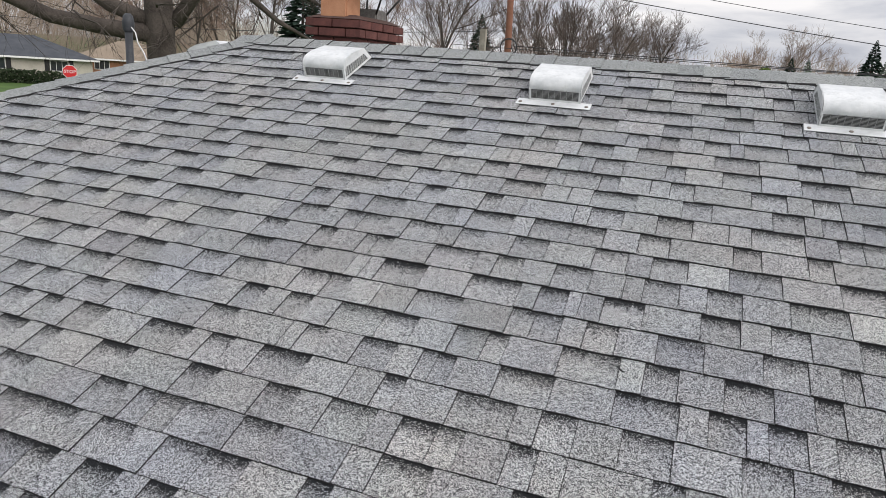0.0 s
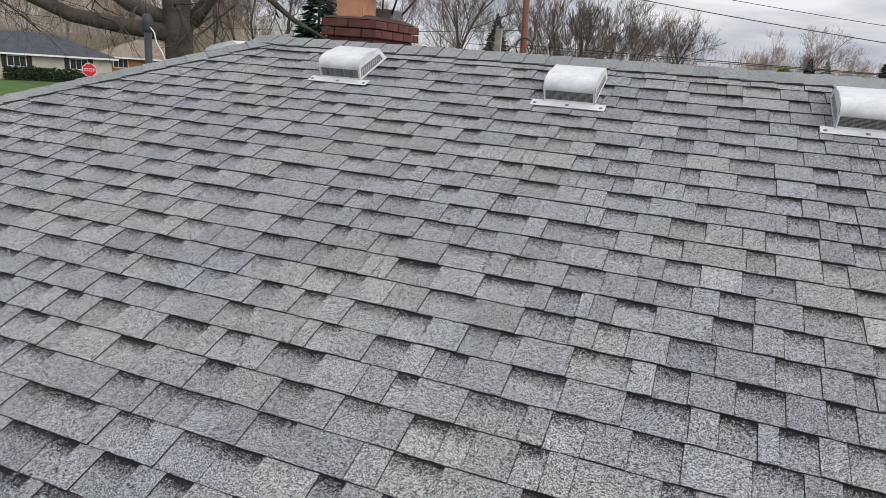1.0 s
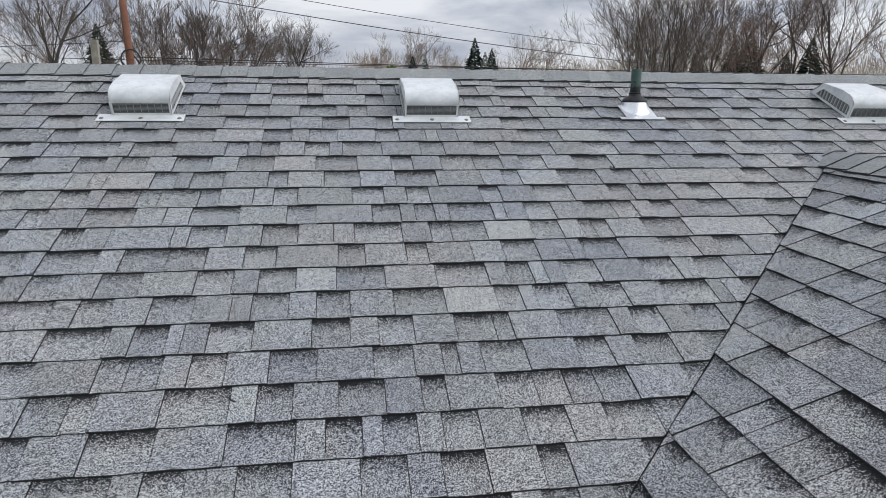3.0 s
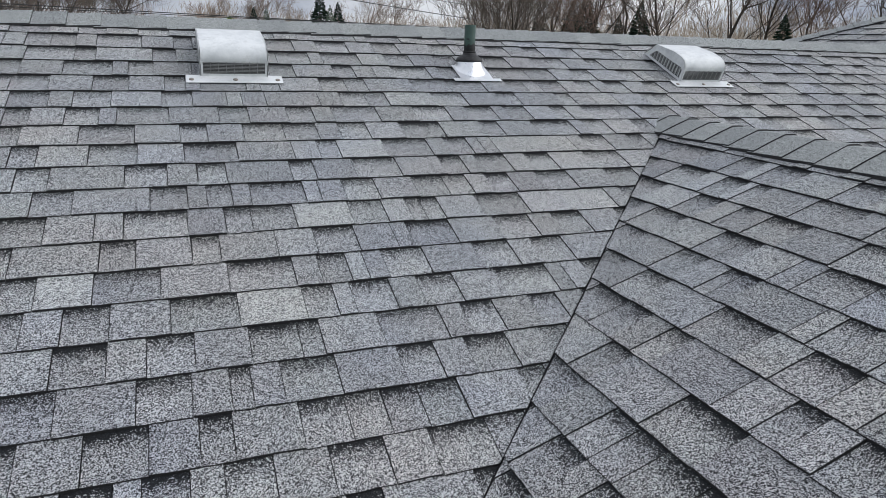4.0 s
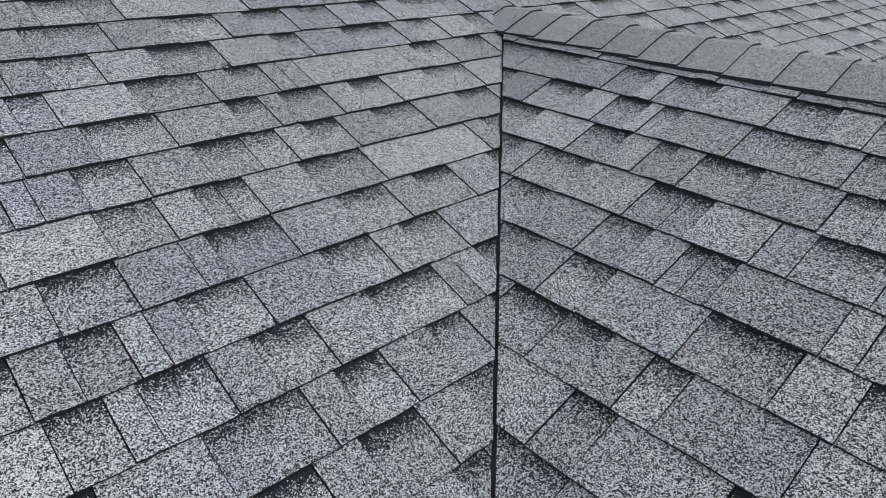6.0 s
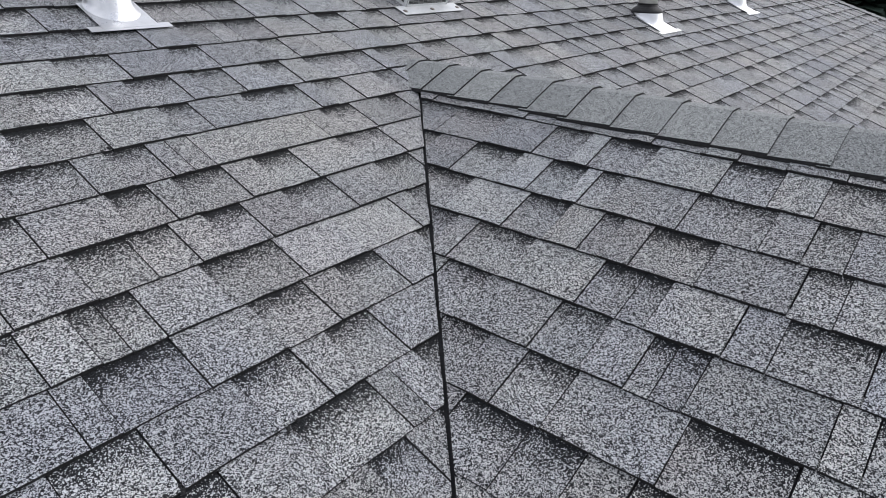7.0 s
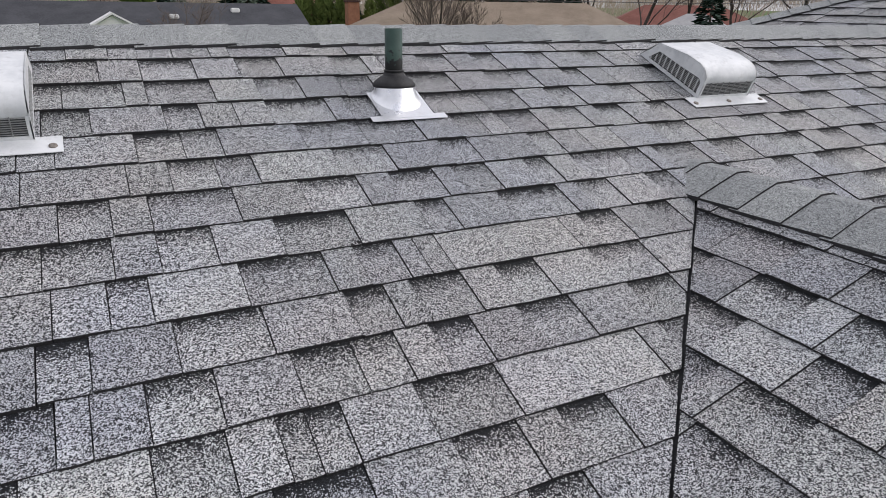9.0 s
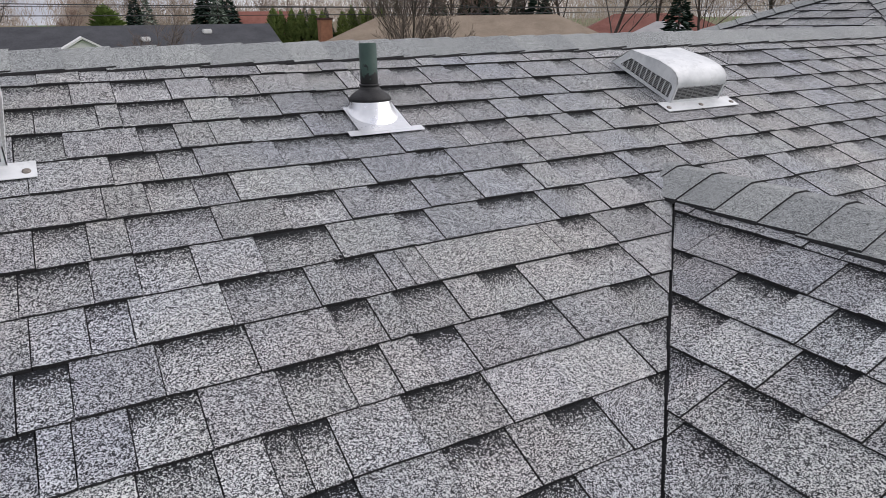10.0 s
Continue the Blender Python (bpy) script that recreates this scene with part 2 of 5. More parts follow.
IRON = speckled("black_iron", (0.012, 0.012, 0.012), (0.04, 0.038, 0.036), 30, 0.6)
MAST = speckled("dark_grey_conduit", (0.028, 0.031, 0.037), (0.055, 0.058, 0.065), 15, 0.5, 0.1)
CABLE = speckled("pale_cable", (0.5, 0.5, 0.5), (0.66, 0.66, 0.66), 30, 0.5)
WIRE = speckled("dark_wire", (0.03, 0.03, 0.033), (0.06, 0.06, 0.065), 30, 0.6)
POLE = speckled("creosoted_pole_wood", (0.15, 0.066, 0.042), (0.23, 0.11, 0.075), 3, 0.9, 0.5, 40)
BARK = speckled("grey_brown_bark", (0.040, 0.033, 0.029), (0.095, 0.080, 0.070), 2.5, 0.95, 0.8, 22, depth=0.02)
TWIG = speckled("bare_twigs", (0.095, 0.074, 0.064), (0.175, 0.140, 0.120), 0.4, 0.95)
TWIG_RED = speckled("reddish_bare_twigs", (0.15, 0.100, 0.080), (0.25, 0.175, 0.140), 0.4, 0.95)
# far twigs: distance haze is put into the base colour
FAR_TWIG = speckled("haze_tinted_far_twigs", (0.34, 0.265, 0.21), (0.50, 0.41, 0.34), 0.05, 0.95)
NEEDLE = speckled("spruce_needles", (0.016, 0.034, 0.026), (0.045, 0.074, 0.054), 1.2, 0.9)
NEEDLE_BLUE = speckled("blue_spruce_needles", (0.12, 0.15, 0.12), (0.22, 0.265, 0.215), 1.2, 0.9)
ARBOR = speckled("arborvitae_foliage", (0.10, 0.15, 0.040), (0.22, 0.28, 0.085), 3.0, 0.9)
HEDGE = speckled("dark_hedge_leaves", (0.014, 0.026, 0.012), (0.035, 0.052, 0.022), 4.0, 0.9)
GRASS = speckled("spring_lawn", (0.045, 0.085, 0.018), (0.085, 0.15, 0.032), 0.35, 0.95, 0.4, 7)
ASPHALT = speckled("worn_asphalt", (0.05, 0.05, 0.052), (0.085, 0.085, 0.086), 0.6, 0.9, 0.3, 30)
STONE = speckled("cream_stone_wall", (0.42, 0.39, 0.33), (0.55, 0.52, 0.45), 1.2, 0.9, 0.3)
SIDING = speckled("beige_siding", (0.46, 0.42, 0.36), (0.56, 0.52, 0.46), 1.5, 0.8)
WHITE = speckled("white_painted_trim", (0.68, 0.68, 0.67), (0.78, 0.78, 0.77), 3, 0.5, 0.05)
SHUTTER = speckled("black_shutter_paint", (0.012, 0.012, 0.013), (0.025, 0.025, 0.026), 6, 0.5)
FASCIA = speckled("grey_painted_fascia", (0.30, 0.30, 0.30), (0.38, 0.38, 0.38), 3, 0.6)
RED = speckled("red_sign_sheeting", (0.50, 0.018, 0.022), (0.60, 0.03, 0.032), 3, 0.4, 0.02)
GREYROOF = speckled("charcoal_shingle_roof", (0.040, 0.042, 0.048), (0.068, 0.070, 0.078), 1.2, 0.95, 0.4, 14)
SLATEROOF = speckled("blue_grey_shingle_roof", (0.050, 0.055, 0.066), (0.080, 0.086, 0.098), 1.2, 0.95, 0.4, 14)
TANROOF = speckled("tan_brown_shingle_roof", (0.19, 0.150, 0.112), (0.29, 0.235, 0.18), 1.0, 0.95, 0.4, 14)
REDROOF = speckled("red_brown_roof", (0.15, 0.058, 0.045), (0.22, 0.092, 0.072), 1.0, 0.9, 0.3, 8)
ORANGE_BRICK = speckled("orange_brick", (0.26, 0.125, 0.075), (0.38, 0.19, 0.115), 6, 0.9, 0.4, 30)
GLASS = Mat("window_glass", 0.05, 0.0, 0.6).colour((0.03, 0.035, 0.04)).m


# ---- mesh helpers ----
def mesh_of(name, bm, *materials):
    me = bpy.data.meshes.new(name)
    bm.normal_update()
    bm.to_mesh(me)
    bm.free()
    for m in materials:
        me.materials.append(m)
    return me


def thing(name, m=None, label="", category="", group="", kind=""):
    ob = new(name)
    ob.empty_display_size = 0.1
    ob.matrix_world = m or Matrix()
    return tagged(ob, label, category, group, kind)


def put(name, me, parent=None, label="", m=None):
    """Links mesh data as one object, under a thing or a part."""
    ob = new(name, me)
    ob.parent = parent
    ob.matrix_basis = m or Matrix()
    return tagged(ob, label)


def part(name, bm, material, parent=None, label="", m=None):
    mats = material if isinstance(material, (list, tuple)) else (material,)
    return put(name, mesh_of(name, bm, *mats), parent, label, m)


def box(bm, x0, y0, z0, x1, y1, z1, mat=0, bevel=0.0):
    v = [bm.verts.new((x, y, z)) for x in (x0, x1) for y in (y0, y1) for z in (z0, z1)]
    fs = [bm.faces.new([v[i] for i in f]) for f in ((0, 1, 3, 2), (4, 6, 7, 5), (0, 4, 5, 1), (2, 3, 7, 6), (0, 2, 6, 4), (1, 5, 7, 3))]
    for f in fs:
        f.material_index = mat
    if bevel:
        es = list({e for f in fs for e in f.edges})
        bmesh.ops.bevel(bm, geom=es, offset=bevel, segments=2, affect="EDGES", clamp_overlap=True, material=-1)
    return bm


def boxed(*a, **k):
    return box(bmesh.new(), *a, **k)


def lathe(bm, rings, n=24, mat=0, at=(0, 0, 0), close=True):
    """Rings of (radius, z) turned round the z axis."""
    loops = [[bm.verts.new((at[0] + r * math.cos(2 * math.pi * i / n), at[1] + r * math.sin(2 * math.pi * i / n), at[2] + z)) for i in range(n)] for r, z in rings]
    for a, b in zip(loops, loops[1:]):
        for i in range(n):
            f = bm.faces.new((a[i], a[(i + 1) % n], b[(i + 1) % n], b[i]))
            f.material_index, f.smooth = mat, True
    if close:
        bm.faces.new(loops[-1]).material_index = mat
        bm.faces.new(loops[0][::-1]).material_index = mat
    return bm


def tube(bm, points, radii, n=6, mat=0):
    """A tapered tube through points."""
    loops = []
    for i, p in enumerate(points):
        d = (points[min(i + 1, len(points) - 1)] - points[max(i - 1, 0)]).normalized()
        a = d.orthogonal().normalized()
        b = d.cross(a)
        loops.append([bm.verts.new(p + radii[i] * (math.cos(2 * math.pi * k / n) * a + math.sin(2 * math.pi * k / n) * b)) for k in range(n)])
    for p, q in zip(loops, loops[1:]):
        shift = min(range(n), key=lambda s: sum((p[k].co - q[(k + s) % n].co).length for k in range(n)))
        for k in range(n):
            f = bm.faces.new((p[k], p[(k + 1) % n], q[(k + 1 + shift) % n], q[(k + shift) % n]))
            f.smooth, f.material_index = n > 4, mat
    bm.faces.new(loops[-1]), bm.faces.new(loops[0][::-1])
    return bm


def prism(bm, outline, along, mat=0):
    """An outline of points swept along a vector."""
    a = [bm.verts.new(p) for p in outline]
    b = [bm.verts.new(Vector(p) + Vector(along)) for p in outline]
    fs = [bm.faces.new(a[::-1]), bm.faces.new(b)]
    fs += [bm.faces.new((a[i], a[(i + 1) % len(a)], b[(i + 1) % len(a)], b[i])) for i in range(len(a))]
    for f in fs:
        f.material_index = mat
    return fs


# ---- the house: roof geometry ----
TH, CT, ST, TT = radians(SLOPE), math.cos(radians(SLOPE)), math.sin(radians(SLOPE)), math.tan(radians(SLOPE))
RIDGE, EAVE = 2.67, -2.85          # ridge and eave, up the main slope
LEFT_END, RIGHT_RISE = -2.85, 6.40  # where the low ridge begins and where it meets the taller bay
HIGH, HIGH_L, HIGH_R = 3.54, 7.19, 8.58  # ridge of the taller bay
VX, VY = 3.108, 1.589              # top of the valley on the main slope
VAL = 0.978                        # run of the valley along x for each metre up the slope
GANG = math.atan(TT / (VAL / CT))  # pitch of the cross gable
GC, GS = math.cos(GANG), math.sin(GANG)
STEP = 0.143                       # shingle exposure


def on_roof(x, y, z=0.0):
    return ROOF @ Vector((x, y, z))


RIDGE_Z, RIDGE_Y = on_roof(0, RIDGE).z, on_roof(0, RIDGE).y
HIGH_Z, HIGH_Y = on_roof(0, HIGH).z, on_roof(0, HIGH).y
EAVE_Z, EAVE_Y = on_roof(0, EAVE).z, on_roof(0, EAVE).y
top_v = on_roof(VX, VY)

house = thing("house", label="single-storey house with a hipped grey asphalt shingle roof", category="house")


def slab(name, corners, thick=0.03, material=FELT, parent=house, label=""):
    """A roof deck: a flat sheet with thickness below it."""
    bm = bmesh.new()
    p = [Vector(c) for c in corners]
    n = (p[1] - p[0]).cross(p[2] - p[0]).normalized()
    if n.z < 0:
        p, n = p[::-1], -n
    prism(bm, [q - 0.004 * n for q in p][::-1], -thick * n)
    bmesh.ops.recalc_face_normals(bm, faces=bm.faces)
    return part(name, bm, material, parent, label)


eave_left, eave_right = LEFT_END - (RIDGE - EAVE) * CT, HIGH_R + (HIGH - EAVE) * CT
BACK_Y = 2 * HIGH_Y - EAVE_Y       # rear eave of the taller bay
MAINBACK_Y = 2 * RIDGE_Y - EAVE_Y
main_deck = slab("roof_slope", [on_roof(eave_left, EAVE), on_roof(eave_right, EAVE), on_roof(HIGH_R, HIGH), on_roof(HIGH_L, HIGH), on_roof(RIGHT_RISE, RIDGE), on_roof(LEFT_END, RIDGE)],
                 label="grey laminated shingle slope with dark shadow bands")
west_deck = slab("roof_slope", [(eave_left, EAVE_Y, EAVE_Z), (LEFT_END, RIDGE_Y, RIDGE_Z), (eave_left, MAINBACK_Y, EAVE_Z)])
back_deck = slab("roof_slope", [(LEFT_END, RIDGE_Y, RIDGE_Z), (RIGHT_RISE + 0.6, RIDGE_Y, RIDGE_Z), (RIGHT_RISE + 0.6, MAINBACK_Y, EAVE_Z), (eave_left, MAINBACK_Y, EAVE_Z)])
bay_left = HIGH_L - (HIGH_Z - EAVE_Z) / TT
bay_deck = slab("roof_slope", [(RIGHT_RISE, RIDGE_Y, RIDGE_Z), (HIGH_L, HIGH_Y, HIGH_Z), (bay_left, BACK_Y, EAVE_Z), (bay_left, 2 * RIDGE_Y - EAVE_Y, EAVE_Z)])
slab("roof_slope", [(HIGH_L, HIGH_Y, HIGH_Z), (HIGH_R, HIGH_Y, HIGH_Z), (eave_right, BACK_Y, EAVE_Z), (bay_left, BACK_Y, EAVE_Z)])
slab("roof_slope", [(HIGH_R, HIGH_Y, HIGH_Z), (eave_right, EAVE_Y, EAVE_Z), (eave_right, BACK_Y, EAVE_Z)])
GABLE_LEN = 6.2
g_end = top_v.y - GABLE_LEN
g_drop = (top_v.z - EAVE_Z)
g_run = g_drop / math.tan(GANG)
gable_deck = slab("gable_slope", [top_v, (top_v.x, g_end, top_v.z), (top_v.x - g_run, g_end, EAVE_Z), on_roof(VX - (VY - EAVE) * VAL, EAVE)],
                  label="grey laminated shingle slope of the cross gable")
gable_right = slab("gable_slope", [top_v, (top_v.x, g_end, top_v.z), (top_v.x + g_run, g_end, EAVE_Z), on_roof(VX + (VY - EAVE) * VAL, EAVE)])

# walls and fascia below the eaves
WALL_IN = 0.45
for name, (x0, y0, x1, y1) in {
    "front_wall": (eave_left + WALL_IN, EAVE_Y + WALL_IN, eave_right - WALL_IN, EAVE_Y + WALL_IN + 0.2),
    "rear_wall": (eave_left + WALL_IN, MAINBACK_Y - WALL_IN - 0.2, bay_left + WALL_IN, MAINBACK_Y - WALL_IN),
    "bay_rear_wall": (bay_left + WALL_IN, BACK_Y - WALL_IN - 0.2, eave_right - WALL_IN, BACK_Y - WALL_IN),
    "left_wall": (eave_left + WALL_IN, EAVE_Y + WALL_IN + 0.2, eave_left + WALL_IN + 0.2, MAINBACK_Y - WALL_IN - 0.2),
    "right_wall": (eave_right - WALL_IN - 0.2, EAVE_Y + WALL_IN + 0.2, eave_right - WALL_IN, BACK_Y - WALL_IN - 0.2),
    "bay_side_wall": (bay_left + WALL_IN, MAINBACK_Y - WALL_IN, bay_left + WALL_IN + 0.2, BACK_Y - WALL_IN - 0.2),
    "gable_wall": (top_v.x - g_run + WALL_IN, g_end + WALL_IN, top_v.x + g_run - WALL_IN, g_end + WALL_IN + 0.2),
    "gable_side_wall": (top_v.x - g_run + WALL_IN, g_end + WALL_IN + 0.2, top_v.x - g_run + WALL_IN + 0.2, EAVE_Y + WALL_IN),
    "gable_far_wall": (top_v.x + g_run - WALL_IN - 0.2, g_end + WALL_IN + 0.2, top_v.x + g_run - WALL_IN, EAVE_Y + WALL_IN),
}.items():
    part(name, boxed(x0, y0, 0, x1, y1, EAVE_Z + 0.12), SIDING, house)


# ---- shingles ----
def clip(poly, a, b, c):
    """The part of a flat outline where a x + b y <= c."""
    out = []
    for p, q in zip(poly, poly[1:] + poly[:1]):
        dp, dq = a * p[0] + b * p[1] - c, a * q[0] + b * q[1] - c
        if dp <= 0:
            out.append(p)
        if dp * dq < 0:
            s = dp / (dp - dq)
            out.append((p[0] + s * (q[0] - p[0]), p[1] + s * (q[1] - p[1])))
    return out


LAP = 0.026                        # how far a piece runs under the course above


def piece_height(v, raised):
    """Height of a piece over the deck at v up from its lower edge."""
    low, high = (0.0112, 0.0042) if raised else (0.0084, 0.0014)
    return low + (high - low) * v / STEP


def add_piece(verts, faces, uvs, mats, poly, v0, raised, lift, mat, rag):
    """Adds one shingle piece with the outline poly (u, v), whose course begins at v0."""
    base, n = len(verts), len(poly)
    flat = []
    for (u, v) in poly:
        flat.append((u, v + (rag.uniform(-0.0016, 0.0016) if abs(v - v0) < 1e-4 else 0.0)))
    for u, v in flat:
        verts.append((u, v, piece_height(v - v0, raised) + lift * max(0.0, 1 - (v - v0) / STEP)))
    for u, v in flat:
        verts.append((u, v, -0.003))
    faces.append(tuple(range(base, base + n)))
    uvs.append([(u, v - v0) for u, v in flat])
    mats.append(mat)
    for i in range(n):
        j = (i + 1) % n
        faces.append((base + i, base + n + i, base + n + j, base + j))
        uvs.append([(0, 0)] * 4)
        mats.append(3)


PIECE_MATS = (RAISED, SUNK, PALE, EDGE)


def piece_mesh(name, verts, faces, uvs, mats):
    me = bpy.data.meshes.new(name)
    me.from_pydata(verts, [], faces)
    uv = me.uv_layers.new(name="UVMap")
    uv.data.foreach_set("uv", [c for f in uvs for p in f for c in p])
    for m in PIECE_MATS:
        me.materials.append(m)
    me.polygons.foreach_set("material_index", mats)
    me.update()
    return me


WIDTHS = (0.062, 0.084, 0.100, 0.118, 0.138, 0.160, 0.190, 0.232)
GAP = 0.0026
shared = {}


def shared_piece(width, raised, mat, variant):
    key = (width, raised, mat, variant)
    if key not in shared:
        rag = random.Random(variant * 31 + int(width * 1000))
        data = ([], [], [], [])
        w = width - GAP
        poly = [(w * k / 3, 0.0) for k in range(4)] + [(w + rag.uniform(-0.002, 0.001), STEP + LAP), (rag.uniform(-0.001, 0.002), STEP + LAP)]
        add_piece(*data, poly, 0.0, raised, (0.0, 0.0005, 0.0013)[variant % 3], mat, rag)
        shared[key] = piece_mesh("shingle", *data)
    return shared[key]


def course_widths(rng, start, stop, known=()):
    """Runs of upper- and lower-layer pieces: (from, width, raised, material). known: where pieces begin, (metres, raised, pale)."""
    out, u, raised = [], start, rng.random() < 0.5
    first = known[0][0] if known else stop + 9
    while u < stop:
        if known and u >= first - 1e-6:
            for p, q in zip(known, known[1:]):
                out.append((p[0], q[0] - p[0], p[1], 2 if p[2] else 0 if p[1] else 1))
            u, raised, known, first = known[-1][0], known[-1][1], (), stop + 9
            continue
        w = rng.choice(WIDTHS[1:7] if not raised else WIDTHS)
        if first - u - w < 0.055:
            w = first - u
        out.append((u, w, raised, 0 if raised else 1))
        u += w
        if rng.random() > 0.14:
            raised = not raised
    return out


def lay(deck, frame_m, u_range, k_range, bounds, near, seed, fixed=None, v_off=0.0):
    """Courses of shingles over a deck. bounds(u, v) gives the half planes that cut a piece; near(u, v) picks those laid singly."""
    rng, rag = random.Random(seed), random.Random(seed + 1)
    inv = deck.matrix_world.inverted() @ frame_m
    rest = ([], [], [], [])
    single = 0
    for k in range(*k_range):
        v0 = k * STEP + v_off
        wob = rng.uniform(-0.003, 0.003)
        for u, w, raised, mat in course_widths(rng, u_range[0] - rng.uniform(0, 0.3), u_range[1], (fixed or {}).get(k, ())):
            full = [(u + (w - GAP) * i / 3, v0) for i in range(4)] + [(u + w - GAP, v0 + STEP + LAP), (u, v0 + STEP + LAP)]
            poly = full
            for a, b, c in bounds(u + w / 2, v0 + STEP / 2):
                poly = clip(poly, a, b, c)
                if len(poly) < 3:
                    break
            if len(poly) < 3:
                continue
            variant = rng.randrange(3)
            if single < 300 and near(u + w / 2, v0 + STEP / 2):
                if len(poly) == 6 and poly == full and w in WIDTHS:
                    me = shared_piece(w, raised, mat, variant)
                    m = Matrix.Translation((u, v0 + wob, 0)) @ Matrix.Rotation(rng.uniform(-0.004, 0.004), 4, "Z")
                else:
                    data = ([], [], [], [])
                    add_piece(*data, [(p - u, q - v0) for p, q in poly], 0.0, raised, 0.001, mat, rag)
                    me, m = piece_mesh("shingle", *data), Matrix.Translation((u, v0, 0))
                put("shingle", me, deck, m=inv @ m)
                single += 1
            else:
                add_piece(*rest, [(p, q + wob) for p, q in poly], v0 + wob, raised, (0.0, 0.0005, 0.0013)[variant], mat, rag)
    ob = put("shingles", piece_mesh("shingles", *rest), deck, m=inv)
    tagged(ob, kind="stuff")
    return single


def main_bounds(u, v):
    cuts = [(-1, CT, -(LEFT_END - RIDGE * CT)), (1, CT, HIGH_R + HIGH * CT)]
    if v < VY:
        cuts.append((1, -VAL, VX - VY * VAL + 0.004) if u < VX else (-1, -VAL, -(VX + VY * VAL)))
    if u < RIGHT_RISE:
        cuts.append((0, 1, RIDGE - 0.01))
    else:
        cuts += [(0, 1, HIGH - 0.01), (-1, CT, -(RIGHT_RISE - RIDGE * CT))]
    return cuts


def starts(rows, origin, pale):
    return {k: [(abs(p) / 1000 + origin, p > 0, p in pale) for p in row] for k, row in rows.items()}


# where the pieces begin in the lower courses, in mm from two metres before the origin (minus: lower layer)
LOW_COURSES = {
    -2: (1344, -1449, 1525, -1700, 1893, -1971, 2080, -2210, 2352, -2533, 2661, -2755, 2880, -3032),
    -1: (-1303, 1434, -1529, -1585, 1649, -1800, 1978, -2168, 2357, -2440, 2543, -2601, 2701, -2775, 2885, -3016),
    0: (-1329, 1456, -1600, -1717, 1790, -1972, 2162, -2240, 2344, -2478, 2617, -2728, 2805, -2967),
    1: (1248, -1390, 1575, -1761, -1847, 1944, -2028, 2135, -2265, 2412, -2589, 2718, -2811, 2863, -2941, 3089, -3269, 3379, -3477, 3611),
}
MID_COURSES = {
    2: (-1194, 1377, -1561, 1756, -1829, 1936, 1984, -2063, 2204, -2393, 2519, -2614, 2732, -2875, -3009, 3071, -3246, 3440, -3518, 3627, -3758),
    3: (-1104, 1172, -1355, 1543, -1623, 1728, -1855, 1996, 2119, -2187, 2312, -2406, 2522, -2676, 2858, -3047, 3140, -3195, 3322, -3414, 3539, -3695, 3885),
    4: (-973, 1095, -1186, 1340, -1423, 1523, -1656, 1795, -1981, 2109, -2200, 2331, -2475, 2653, -2843, 3039, -3119, 3211, 3268, -3334, 3479, -3667, 3804, -3896, 4023),
}
# the courses by the valley, in mm along the course
MAIN_COURSES = {
    5: (1005, -1131, 1271, 1404, -1461, 1625, -1805, 1950, -2050, 2178, -2342),
    6: (1087, -1283, 1409, -1500, -1555, 1625, -1783, 1974, -2158, 2372, -2449),
    7: (1199, -1291, 1415, -1567, -1694, 1795, -1881, 1985, -2114, 2266, -2457, 2603),
    8: (1207, -1361, 1541, -1729, 1825, -1894, 2030, -2129, 2248, -2428, 2606),
    9: (1148, -1250, 1331, -1523, 1718, -1801, 1904, 1959, 2021, 2412, -2485, 2611),
    10: (-1134, 1271, -1365, 1487, -1639, 1826, -2026, 2115, -2291, 2499, -2570, 2696),
    11: (1280, -1365, 1567, -1742, 1905),
}
GABLE_COURSES = {
    -2: (-400, 594, -769, 889, -950, 1098, -1296, 1429, -1534),
    -3: (-578, 746, -847, 960, -1004, 1070, -1272, 1460, -1550),
    -4: (-528, 676, -869, 994, -1092, 1147, -1226, 1380, -1572),
    -5: (-806, 979, -1174, -1274, 1339),
    -6: (-817, 949, -1147, 1269, -1369, -1421, 1485),
    -7: (-924, 1055, -1155, 1274),
}
lay(main_deck, ROOF, (eave_left, eave_right), (int(EAVE / STEP), int(HIGH / STEP) + 1), main_bounds,
    lambda u, v: -0.30 < u < 2.65 and -0.14 < v < 1.44, 11,
    {**starts(LOW_COURSES, -2.0, (2162, 2865)), **starts(MID_COURSES, -2.0, (2858, 2331)), **starts(MAIN_COURSES, 0.0, (1974, -2158, 1331, 1087))})

GABLE = Matrix.Translation(top_v) @ Matrix(((0, GC, -GS, 0), (-1, 0, 0, 0), (0, GS, GC, 0), (0, 0, 0, 1)))
GABLE_R = Matrix.Translation(top_v) @ Matrix(((0, -GC, GS, 0), (1, 0, 0, 0), (0, GS, GC, 0), (0, 0, 0, 1)))
g_cut = GC / (VAL / CT)
G_LONG = 1.10                      # the gable's courses show a little more of each shingle
lay(gable_deck, GABLE @ Matrix.Translation((0, 0, 0.003)) @ Matrix.Diagonal((1, G_LONG, 1, 1)), (0, GABLE_LEN), (int(-g_run / GC / STEP / G_LONG), 1),
    lambda u, v: [(-1, -g_cut * G_LONG, -0.021), (0, 1, -0.01), (1, 0, GABLE_LEN + 0.02)], lambda u, v: u < 3.0 and v > -1.6, 23, starts(GABLE_COURSES, 0.0, (676, 889, 746, 960)), v_off=-0.060)
